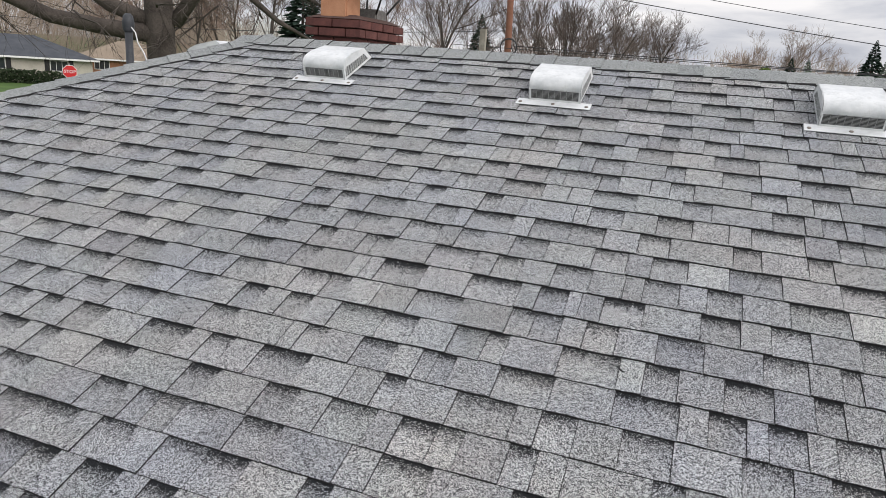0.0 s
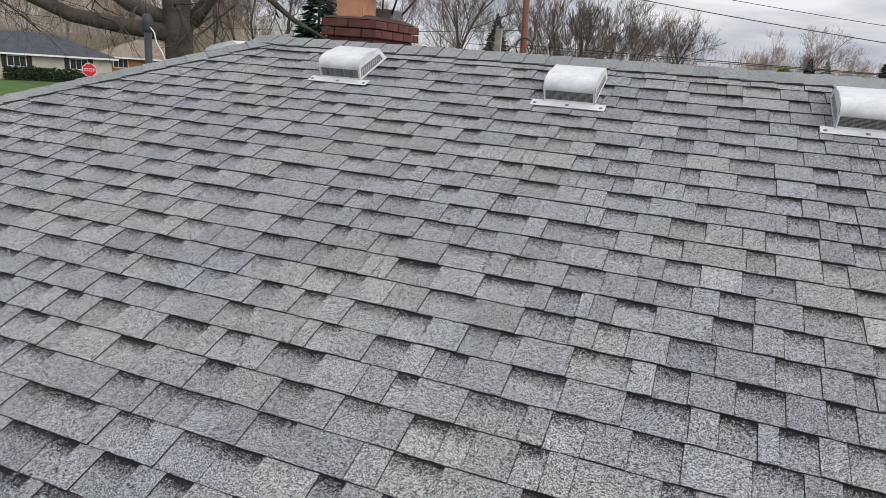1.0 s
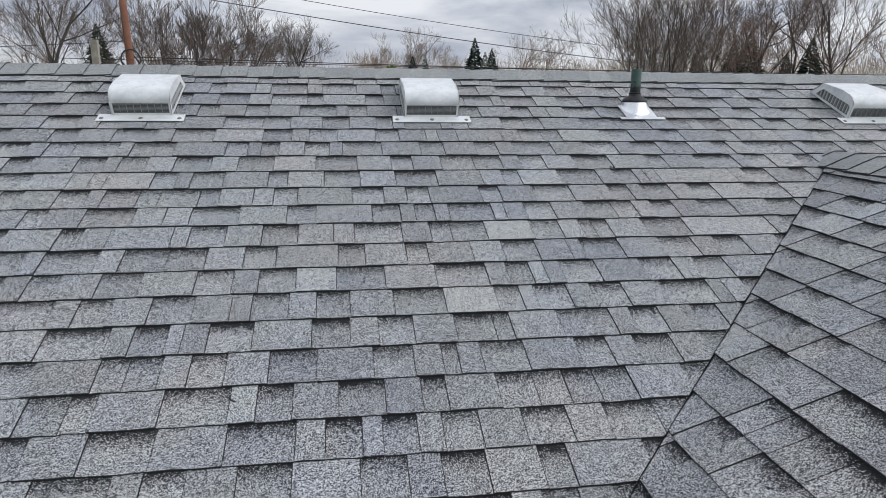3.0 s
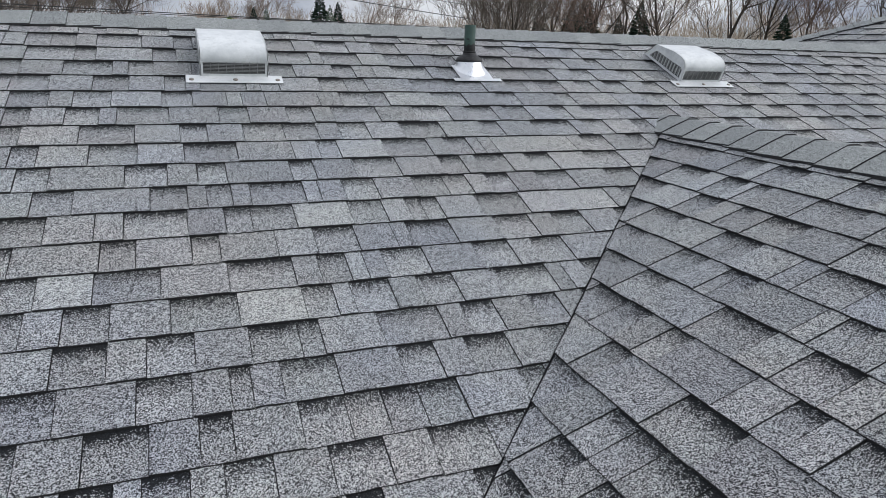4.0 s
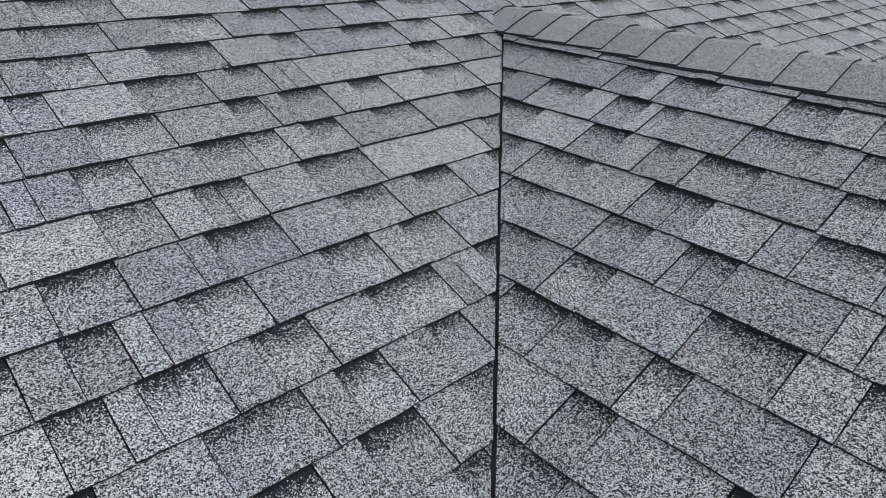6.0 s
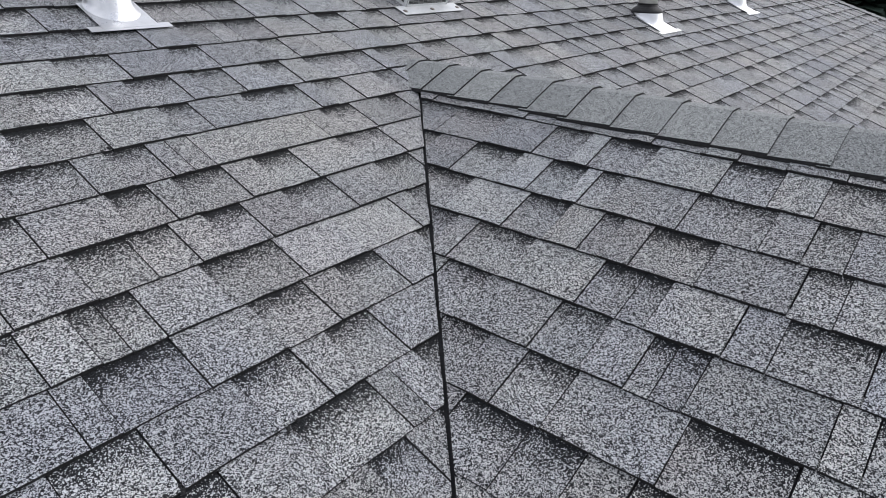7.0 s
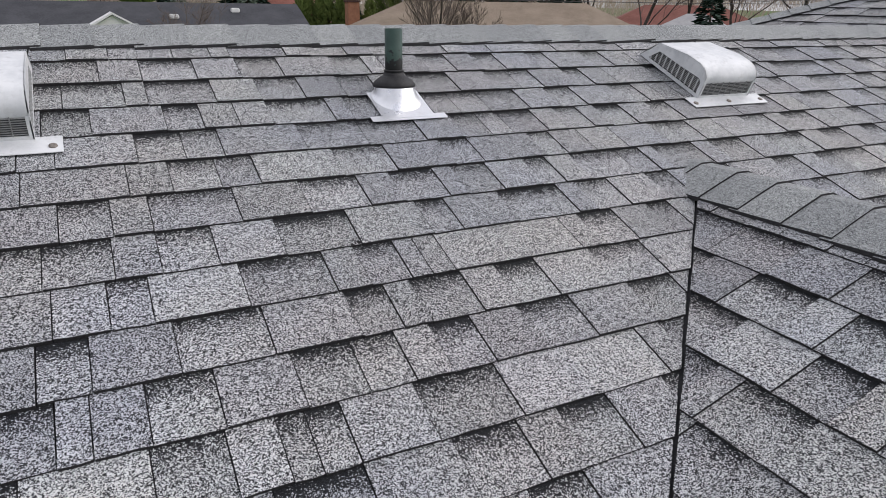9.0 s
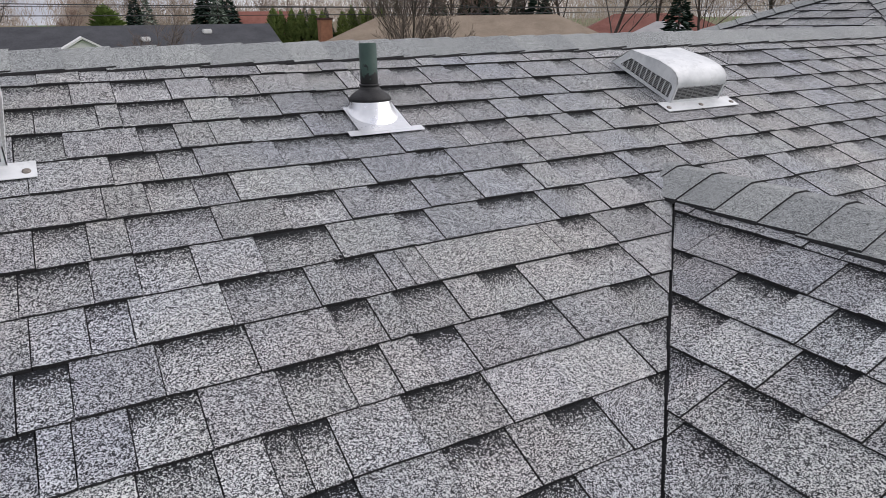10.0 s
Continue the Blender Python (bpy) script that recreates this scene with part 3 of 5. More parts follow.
lay(gable_right, GABLE_R, (-GABLE_LEN, 0), (int(-g_run / GC / STEP), 0), lambda u, v: [(1, -g_cut, 0.0), (0, 1, -0.01), (-1, 0, GABLE_LEN + 0.02)], lambda u, v: False, 24)

BAY_W = Matrix.Translation((RIGHT_RISE, RIDGE_Y, RIDGE_Z)) @ Matrix(((0, CT, -ST, 0), (-1, 0, 0, 0), (0, ST, CT, 0), (0, 0, 0, 1)))
lay(bay_deck, BAY_W, (-3.6, 0), (-8, 7), lambda u, v: [(1, CT, 0.0), (-1, CT, 2 * (HIGH_Y - RIDGE_Y))], lambda u, v: False, 31)
WEST = Matrix.Translation((LEFT_END, RIDGE_Y, RIDGE_Z)) @ Matrix(((0, CT, -ST, 0), (-1, 0, 0, 0), (0, ST, CT, 0), (0, 0, 0, 1)))
lay(west_deck, WEST, (-5.5, 5.5), (-36, 0), lambda u, v: [(1, CT, 0.0), (-1, CT, 0.0)], lambda u, v: False, 32)
BACK = Matrix.Translation((0, RIDGE_Y, RIDGE_Z)) @ Matrix(((-1, 0, 0, 0), (0, -CT, ST, 0), (0, ST, CT, 0), (0, 0, 0, 1)))
lay(back_deck, BACK, (-RIGHT_RISE - 0.6, 8.0), (-36, 0), lambda u, v: [(1, CT, -LEFT_END), (0, 1, -0.01)], lambda u, v: False, 33)


# ---- ridge and hip caps ----
def cap_run(deck, start, end, n_left, n_right, spacing=0.147, seed=5, half=0.158, name="ridge_cap", lift=0.0):
    """Bent cap shingles lapped along a ridge from start to end. n_left, n_right: normals of the two slopes."""
    rng = random.Random(seed)
    a, b = Vector(start), Vector(end)
    d = (b - a).normalized()
    up = (Vector(n_left) + Vector(n_right)).normalized()
    side = d.cross(up).normalized()
    fold = math.acos(max(-1, min(1, Vector(n_right).dot(up))))
    for i in range(int((b - a).length / spacing) + 1):
        bm = bmesh.new()
        uv = bm.loops.layers.uv.new("UVMap")
        rows = []
        length = spacing + 0.03
        h2 = half + rng.uniform(-0.006, 0.006)
        skew = rng.uniform(-0.005, 0.005)
        for t, z in ((0.0, 0.0190 + lift), (length, 0.0115 + lift)):
            row = []
            for s in (-1.0, -0.55, -0.14, 0.14, 0.55, 1.0):
                w = s * h2
                drop = -max(0.0, abs(w) - 0.012) * math.tan(fold) - (0.0025 if abs(s) > 0.9 else 0)
                row.append((w + skew * (1 - t / length), t, z + drop, w, t))
            rows.append(row)
        top = [[bm.verts.new(p[:3]) for p in r] for r in rows]
        low = [[bm.verts.new((p[0], p[1], p[2] - (0.011 + lift * 0.5 if r is rows[0] else 0.009))) for p in r] for r in rows]
        for j in range(5):
            f = bm.faces.new((top[0][j], top[0][j + 1], top[1][j + 1], top[1][j]))
            for loop, p in zip(f.loops, (rows[0][j], rows[0][j + 1], rows[1][j + 1], rows[1][j])):
                loop[uv].uv = (p[3] + i * 0.37, p[4])
            bm.faces.new((low[0][j], low[0][j + 1], top[0][j + 1], top[0][j])).material_index = 1
        for j in (0, 5):
            bm.faces.new((low[0][j], top[0][j], top[1][j], low[1][j]) if j == 0 else (top[0][j], low[0][j], low[1][j], top[1][j])).material_index = 1
        m = Matrix.Translation(a + d * i * spacing) @ Matrix((side, d, up)).transposed().to_4x4()
        part(name, bm, (CAP, EDGE), deck, m=deck.matrix_world.inverted() @ m)


N_MAIN, N_BACK = Vector((0, -ST, CT)), Vector((0, ST, CT))
N_WEST, N_EAST = Vector((-ST, 0, CT)), Vector((ST, 0, CT))
cap_run(main_deck, (RIGHT_RISE + 0.05, RIDGE_Y, RIDGE_Z), (LEFT_END + 0.02, RIDGE_Y, RIDGE_Z), N_MAIN, N_BACK, seed=3)
cap_run(main_deck, on_roof(LEFT_END - 4.6 * CT, RIDGE - 4.6), on_roof(LEFT_END, RIDGE), N_WEST, N_MAIN, seed=4)
cap_run(main_deck, on_roof(RIGHT_RISE, RIDGE), on_roof(HIGH_L, HIGH), N_WEST, N_MAIN, seed=6, half=0.12)
cap_run(main_deck, (HIGH_L, HIGH_Y, HIGH_Z), (HIGH_R, HIGH_Y, HIGH_Z), N_BACK, N_MAIN, seed=7)
cap_run(main_deck, on_roof(HIGH_R + 4.6 * CT, HIGH - 4.6), on_roof(HIGH_R, HIGH), N_MAIN, N_EAST, seed=8)
cap_run(bay_deck, (HIGH_L - 1.6, HIGH_Y + 1.6, HIGH_Z - 1.6 * TT), (HIGH_L, HIGH_Y, HIGH_Z), N_BACK, N_WEST, seed=9)
cap_run(gable_deck, (top_v.x, top_v.y - 0.336 - 39 * 0.147, top_v.z), (top_v.x, top_v.y + 0.02, top_v.z), Vector((-GS, 0, GC)), Vector((GS, 0, GC)), spacing=0.147, seed=10, half=0.184, name="gable_cap", lift=0.006)


# ---- roof vents ----
def roof_vent():
    """A slant-back box vent: flange on the shingles, folded hood, louvred sides and front."""
    v = thing("roof_vent", label="weathered white metal box vent with louvred sides on the shingles", category="roof vent", group="roof vents along the slope")
    f = boxed(-0.208, 0.0, 0.012, 0.208, 0.075, 0.0145, bevel=0.001)
    part("flange", f, VENT, v)
    w, T = 0.146, 0.003
    prof = [(0.068, 0.078), (0.066, 0.090), (0.070, 0.104), (0.082, 0.119), (0.102, 0.131), (0.128, 0.137), (0.20, 0.136), (0.365, 0.108), (0.372, 0.104), (0.455, 0.014)]
    hood = bmesh.new()
    for x0, x1, inset in ((-w, w, 0.0),):
        out = [[hood.verts.new((x, y, z)) for y, z in prof] for x in (x0, x0 * 0.5, x1 * 0.5, x1)]
        inn = [[hood.verts.new((x, y + (T if i < 3 else 0), z - T)) for i, (y, z) in enumerate(prof)] for x in (x0, x0 * 0.5, x1 * 0.5, x1)]
        for g, flip in ((out, False), (inn, True)):
            for c in range(3):
                for i in range(len(prof) - 1):
                    q = (g[c][i], g[c + 1][i], g[c + 1][i + 1], g[c][i + 1])
                    face = hood.faces.new(q[::-1] if flip else q)
                    face.smooth = True
    part("hood", hood, VENT, v)
    for sx, nm in ((-1, "side_panel"), (1, "side_panel")):
        s = bmesh.new()
        x = sx * (w - 0.001)
        rim = [(0.064, 0.012)] + [(y, z) for y, z in prof[:-1]] + [(0.460, 0.012)]
        inner = [(0.084, 0.026), (0.084, 0.072), (0.100, 0.084), (0.35, 0.076), (0.405, 0.030), (0.400, 0.026)]
        # frame: upper apron above the louvres, bottom rail, front and back stiles
        for poly in ([(0.064, 0.012), (0.064, 0.070), (0.084, 0.072), (0.084, 0.012)],
                     [(0.064, 0.070), (0.066, 0.090), (0.070, 0.104), (0.082, 0.119), (0.102, 0.131), (0.128, 0.137), (0.20, 0.136), (0.20, 0.080), (0.100, 0.084), (0.084, 0.072)],
                     [(0.20, 0.080), (0.20, 0.136), (0.365, 0.108), (0.372, 0.104), (0.405, 0.060), (0.35, 0.076)],
                     [(0.35, 0.076), (0.405, 0.060), (0.455, 0.012), (0.40, 0.026)],
                     [(0.084, 0.012), (0.084, 0.026), (0.40, 0.026), (0.455, 0.012)]):
            prism(s, [(x, y, z) for y, z in poly], (-sx * 0.003, 0, 0))
        bmesh.ops.recalc_face_normals(s, faces=s.faces)
        side = part(nm, s, VENT, v)
        b = bmesh.new()
        prism(b, [(x - sx * 0.012, y, z) for y, z in inner], (-sx * 0.002, 0, 0))
        bmesh.ops.recalc_face_normals(b, faces=b.faces)
        part("mesh_screen", b, GRILLE_DARK, side)
        for i in range(11):
            y = 0.098 + i * 0.0285
            h = 0.080 if y < 0.33 else 0.080 - (y - 0.33) * 0.8
            part("slat", boxed(x - 0.0025 if sx > 0 else x - 0.0005, y, 0.024, x + 0.0005 if sx > 0 else x + 0.0025, y + 0.0060, h), GRILLE_SLAT, side)
        wires = bmesh.new()
        for i in range(8):
            z = 0.0295 + i * 0.0064
            box(wires, x - sx * 0.0085, 0.086, z, x - sx * 0.0070, 0.345 + 0.055 * (1 - i / 7), z + 0.0017)
        part("wire_mesh", wires, GRILLE_SLAT, side)
    fr = boxed(-w, 0.064, 0.012, w, 0.069, 0.024)
    box(fr, -w, 0.064, 0.024, -w + 0.012, 0.069, 0.080)
    box(fr, w - 0.012, 0.064, 0.024, w, 0.069, 0.080)
    front = part("front_frame", fr, VENT, v)
    part("mesh_screen", boxed(-w + 0.012, 0.074, 0.02, w - 0.012, 0.076, 0.082), GRILLE_DARK, front)
    for i in range(8):
        z = 0.0285 + i * 0.0066
        part("slat", boxed(-w + 0.012, 0.0655, z, w - 0.012, 0.0685, z + 0.0016), FRONT_SLAT, front)
    for i in range(7):
        x = -w + 0.012 + (i + 1) * (2 * w - 0.024) / 8
        part("bar", boxed(x - 0.002, 0.0645, 0.024, x + 0.0005, 0.0690, 0.080), FRONT_SLAT, front)
    for x in (-0.185, 0.0, 0.185):
        part("screw", lathe(bmesh.new(), [(0.011, 0.0140), (0.010, 0.0175), (0.005, 0.0190)], 10, at=(x, 0.028, 0)), SCREW, v, "rusty screw head")
    return v


vent = roof_vent()
VENTS = ((-1.956, 1.972), (-0.480, 1.930), (0.987, 1.925), (3.606, 1.925), (7.24, 1.985))
vent.matrix_world = ROOF @ pose(VENTS[0][0], VENTS[0][1], 0)
for vx, vy in VENTS[1:]:
    copy_thing(vent, ROOF @ pose(vx, vy, 0))
west_vent = copy_thing(vent, WEST @ pose(-0.12, -0.74, 0))


# ---- plumbing stacks ----
def stack(x, y, pipe_r, pipe_h, material, label, capped, dome, w, reach):
    """A plumbing pipe in a rubber collar over an aluminium cone. reach: how far the apron runs down the slope."""
    s = thing("vent_pipe", ROOF @ pose(x, y, 0), label, "vent pipe")
    lean = Matrix.Rotation(-TH, 4, "X")           # upright in a sloping frame
    fl = boxed(-w - 0.040, -reach, 0.0125, w + 0.040, -reach + 0.030, 0.0140, bevel=0.0007)
    box(fl, -w, -reach + 0.012, 0.0128, w, 0.03, 0.0146, bevel=0.0007)
    flashing = part("flashing", fl, TIN, s, "bright aluminium flashing")
    n, cone = 40, bmesh.new()
    rings = []
    for f in (0.0, 0.08, 0.2, 0.45, 1.0):
        ring = []
        flare = (1 - f) ** 2
        for i in range(n):
            ca, sa = math.cos(2 * math.pi * i / n), math.sin(2 * math.pi * i / n)
            r = dome - 0.001 + 0.016 * flare
            low = Vector((r * ca, r * sa * (1.06 if sa < 0 else 1.0) - 0.014, 0.0148))
            ring.append(cone.verts.new(low.lerp(lean @ Vector(((dome - 0.001) * ca, (dome - 0.001) * sa, 0.050)), f)))
        rings.append(ring)
    for a, b in zip(rings, rings[1:]):
        for i in range(n):
            cone.faces.new((a[i], a[(i + 1) % n], b[(i + 1) % n], b[i])).smooth = True
    part("cone", cone, TIN, flashing)
    up_m = lean
    boot = lathe(bmesh.new(), [(dome, 0.043), (dome + 0.003, 0.046), (dome + 0.0025, 0.053), (dome - 0.006, 0.063), (pipe_r + (dome - pipe_r) * 0.55, 0.072), (pipe_r + 0.012, 0.079), (pipe_r + 0.006, 0.081),
                               (pipe_r + 0.006, 0.087), (pipe_r + 0.0035, 0.088), (pipe_r + 0.0035, 0.092), (pipe_r + 0.0055, 0.093), (pipe_r + 0.0055, 0.098), (pipe_r + 0.001, 0.099)], 36)
    part("rubber_collar", boot, RUBBER, s, "black rubber collar", up_m)
    t = 0.005
    p = lathe(bmesh.new(), [(pipe_r, -0.02), (pipe_r, 0.13 + pipe_h), (pipe_r - t, 0.13 + pipe_h), (pipe_r - t, 0.0)], 28)
    part("pipe", p, material, s, m=up_m)
    if capped:
        z = 0.13 + pipe_h
        cap = part("cap", lathe(bmesh.new(), [(pipe_r + 0.008, z - 0.03), (pipe_r + 0.008, z + 0.012), (pipe_r + 0.03, z + 0.014), (pipe_r + 0.03, z + 0.024), (pipe_r + 0.004, z + 0.026), (pipe_r + 0.004, z + 0.03)], 28), PVC, s, "louvred white cap", up_m)
        for i in range(3):
            zz = z + 0.036 + i * 0.024
            part("ring", lathe(bmesh.new(), [(pipe_r + 0.012, zz), (pipe_r + 0.022, zz + 0.003), (pipe_r + 0.022, zz + 0.012), (pipe_r + 0.010, zz + 0.014)], 24), PVC, cap)
        for i in range(8):
            a = 2 * math.pi * i / 8
            part("rib", boxed(pipe_r * math.cos(a) - 0.006, pipe_r * math.sin(a) - 0.006, z + 0.02, pipe_r * math.cos(a) + 0.006, pipe_r * math.sin(a) + 0.006, z + 0.105), PVC, cap)
        part("cap_top", lathe(bmesh.new(), [(pipe_r + 0.026, z + 0.104), (pipe_r + 0.028, z + 0.112), (pipe_r + 0.01, z + 0.122), (0.005, z + 0.126)], 24), PVC, cap)
    return s


stack(2.184, 2.120, 0.029, 0.098, PIPE, "dark green algae-stained vent pipe with black rubber collar", False, 0.069, 0.092, 0.150)
stack(5.42, 1.66, 0.058, 0.375, PVC, "tall white plastic vent pipe with louvred cap", True, 0.096, 0.120, 0.195)
stack(7.28, 1.70, 0.050, 0.34, PVC, "white plastic vent pipe with black rubber collar", False, 0.090, 0.115, 0.20)

# a small crescent left by a nail on one shingle
nm = bmesh.new()
tube(nm, [Vector((0.018 * math.cos(a), 0.018 * math.sin(a), 0.0)) for a in (2.4, 2.9, 3.4, 3.9, 4.4, 4.9)], [0.001, 0.0025, 0.003, 0.003, 0.0025, 0.001], 5)
part("lifted_nail_mark", nm, EDGE, None, m=ROOF @ pose(0.178, 0.100, 0.0082))
tagged(bpy.data.objects["lifted_nail_mark"], "dark crescent scuff pressed into a grey shingle", "scuff mark")


# ---- chimney ----
def chimney(x0, y0, x1, y1, top):
    c = thing("chimney", pose((x0 + x1) / 2, (y0 + y1) / 2, 0), "red brick chimney with clay flue and metal rain lid", "chimney")
    cx, cy, hw, hd = (x0 + x1) / 2, (y0 + y1) / 2, (x1 - x0) / 2, (y1 - y0) / 2
    core_h = top - 0.015
    core = part("mortar_core", boxed(-hw + 0.055, -hd + 0.055, EAVE_Z - 0.3, hw - 0.055, hd - 0.055, core_h), MORTAR, c)
    bh, bl, bd, j = 0.066, 0.203, 0.095, 0.010
    bricks = {}
    rng = random.Random(9)
    for k in range(13):
        z = top - (k + 1) * (bh + j)
        outset = 0.0 if k in (0, 1) else 0.045
        for side in range(4):
            length = (2 * hw if side % 2 == 0 else 2 * hd) - 2 * outset
            n = max(1, round(length / (bl + j)))
            step = length / n
            shift = 0.5 * step if k % 2 else 0.0
            pos = [-length / 2 + i * step - shift for i in range(n + (1 if shift else 0))]
            for p in pos:
                a, b = max(p, -length / 2), min(p + step, length / 2) - j
                if b - a < 0.04:
                    continue
                w = round(b - a, 3)
                if w not in bricks:
                    bricks[w] = mesh_of("brick", boxed(0, 0, 0, w, bd, bh, bevel=0.004), BRICK)
                m = Matrix.Rotation(side * math.pi / 2, 4, "Z") @ Matrix.Translation((a, -(hd if side % 2 == 0 else hw) + outset + rng.uniform(-0.002, 0.002), z))
                put("brick", bricks[w], c, m=m)
    wash = bmesh.new()
    a = [wash.verts.new((sx * (hw - 0.01), sy * (hd - 0.01), top - 0.004)) for sx, sy in ((-1, -1), (1, -1), (1, 1), (-1, 1))]
    b = [wash.verts.new((sx * (hw - 0.10), sy * (hd - 0.12), top + 0.035)) for sx, sy in ((-1, -1), (1, -1), (1, 1), (-1, 1))]
    wash.faces.new(b)
    for i in range(4):
        wash.faces.new((a[i], a[(i + 1) % 4], b[(i + 1) % 4], b[i]))
    part("mortar_crown", wash, MORTAR, c)

    def flue(fx, fy, w, h, material, name, lab):
        f = boxed(fx - w / 2, fy - w / 2, top - 0.1, fx + w / 2, fy + w / 2, top + h, bevel=0.012)
        fl = part(name, f, material, c, lab)
        # the flue is solid: a thin black plate stands in for its unlit hollow
        part("soot_opening", boxed(fx - w / 2 + 0.03, fy - w / 2 + 0.03, top + h + 0.001, fx + w / 2 - 0.03, fy + w / 2 - 0.03, top + h + 0.004), IRON, fl)
    flue(-0.03, -0.27, 0.26, 0.205, CLAY, "clay_flue", "orange clay flue tile")
    flue(0.04, 0.20, 0.22, 0.12, FLUE_GREY, "grey_flue", "sooty grey flue tile")
    lid = bmesh.new()
    box(lid, -0.30, -0.44, top + 0.275, 0.34, 0.34, top + 0.290, bevel=0.003)
    for v in lid.verts:
        v.co.z += 0.03 * (1 - (v.co.x / 0.34) ** 2)
    ld = part("rain_lid", lid, LID, c, "pale metal rain lid")
    for x, y in ((-0.06, 0.10), (0.14, 0.10), (-0.06, 0.30), (0.14, 0.30)):
        part("leg", tube(bmesh.new(), [Vector((x, y, top + 0.08)), Vector((x * 1.9, y + (0.12 if y > 0.2 else -0.12), top + 0.285))], [0.010, 0.010], 6), IRON, ld, "black iron leg")
    return c


chimney(-3.03, 3.39, -2.50, 4.32, 4.83)

# ---- service mast ----
mast = thing("service_mast", pose(-4.28, 2.66, 0), "dark grey electrical service mast with pale looped cable", "service mast")
part("conduit", lathe(bmesh.new(), [(0.031, 3.4), (0.031, 4.60)], 16), MAST, mast)
part("weatherhead", lathe(bmesh.new(), [(0.034, 4.58), (0.045, 4.60), (0.048, 4.66), (0.038, 4.71), (0.02, 4.73)], 16), MAST, mast)
cab = bmesh.new()
tube(cab, [Vector(p) for p in ((0.05, -0.02, 4.62), (0.10, -0.03, 4.58), (0.13, -0.04, 4.50), (0.20, -0.05, 4.42), (0.24, -0.05, 4.33), (0.20, -0.05, 4.29), (0.12, -0.04, 4.33), (0.06, -0.03, 4.30))], [0.0055] * 8, 6)
part("cable", cab, CABLE, mast, "pale looped cable")

# crumbs of dark grit lying along a shingle edge
gv, gf, grng = [], [], random.Random(3)
for gx, gy, n in ((1.68, 0.567, 9), (1.548, 0.589, 8), (1.461, 0.575, 9), (1.825, 1.432, 10)):
    for _ in range(n):
        px, py, s = gx + grng.gauss(0, 0.016), gy + grng.gauss(0, 0.007), grng.uniform(0.0015, 0.005)
        b0 = len(gv)
        for sx, sy, sz in ((-1, -1, 0), (1, -0.8, 0), (0.9, 1, 0), (-0.8, 0.9, 0), (0.1, 0, 1.1)):
            gv.append((px + s * sx * grng.uniform(0.6, 1.3), py + s * sy * grng.uniform(0.6, 1.3), 0.0085 + s * sz))
        gf += [(b0, b0 + 1, b0 + 4), (b0 + 1, b0 + 2, b0 + 4), (b0 + 2, b0 + 3, b0 + 4), (b0 + 3, b0, b0 + 4)]
gm = bpy.data.meshes.new("roof_grit")
gm.from_pydata(gv, [], gf)
gm.materials.append(EDGE)
tagged(put("roof_grit", gm, m=ROOF.copy()), "crumbs of dark grit along a shingle edge", "grit", kind="stuff")


# ---- ground and street ----
gb = bmesh.new()
R = [0, 30, 60, 120, 300, 1200, 4000]
prev = None
for r in R[1:]:
    ring = [gb.verts.new((r * math.cos(2 * math.pi * i / 48), r * math.sin(2 * math.pi * i / 48), 0)) for i in range(48)]
    if prev is None:
        gb.faces.new(ring)
    else:
        for i in range(48):
            gb.faces.new((prev[i], ring[i], ring[(i + 1) % 48], prev[(i + 1) % 48]))
    prev = ring
tagged(part("ground", gb, GRASS), "green spring lawn round the houses", "ground", kind="structure")


def polar(az, dist, z=0.0, rz=0.0):
    """A place at a bearing (degrees right of straight up the slope) from the roof's foot."""
    return pose(0.35 + dist * math.sin(radians(az)), -1.6 + dist * math.cos(radians(az)), z, 0, 0, rz)


rd = bmesh.new()
box(rd, -70, -3.2, -0.02, 70, 3.2, 0.03)
tagged(part("road", rd, ASPHALT, m=polar(-50, 40, 0, 46)), "grey worn asphalt side street", "road", kind="structure")
rd2 = bmesh.new()
box(rd2, -3.4, -3, -0.02, 3.4, 240, 0.034)
tagged(part("road", rd2, ASPHALT, m=pose(1.5, 52, 0, 0, 0, 0)), "grey asphalt street running away between lawns", "road", kind="structure")


# ---- neighbouring houses ----
def window_unit(h, x, y, z, w, ht, shutters):
    win = part("window", boxed(x - w / 2, y - 0.06, z, x + w / 2, y + 0.02, z + ht), WHITE, h)
    for i in range(3):
        pw = (w - 0.20) / 3
        part("pane", boxed(x - w / 2 + 0.06 + i * (pw + 0.04), y - 0.075, z + 0.07, x - w / 2 + 0.06 + i * (pw + 0.04) + pw, y - 0.064, z + ht - 0.07), GLASS, win)
    if shutters:
        for sx in (-1, 1):
            part("shutter", boxed(x + sx * (w / 2 + 0.24) - 0.2, y - 0.07, z - 0.05, x + sx * (w / 2 + 0.24) + 0.2, y - 0.002, z + ht + 0.05), SHUTTER, h, "black shutter")


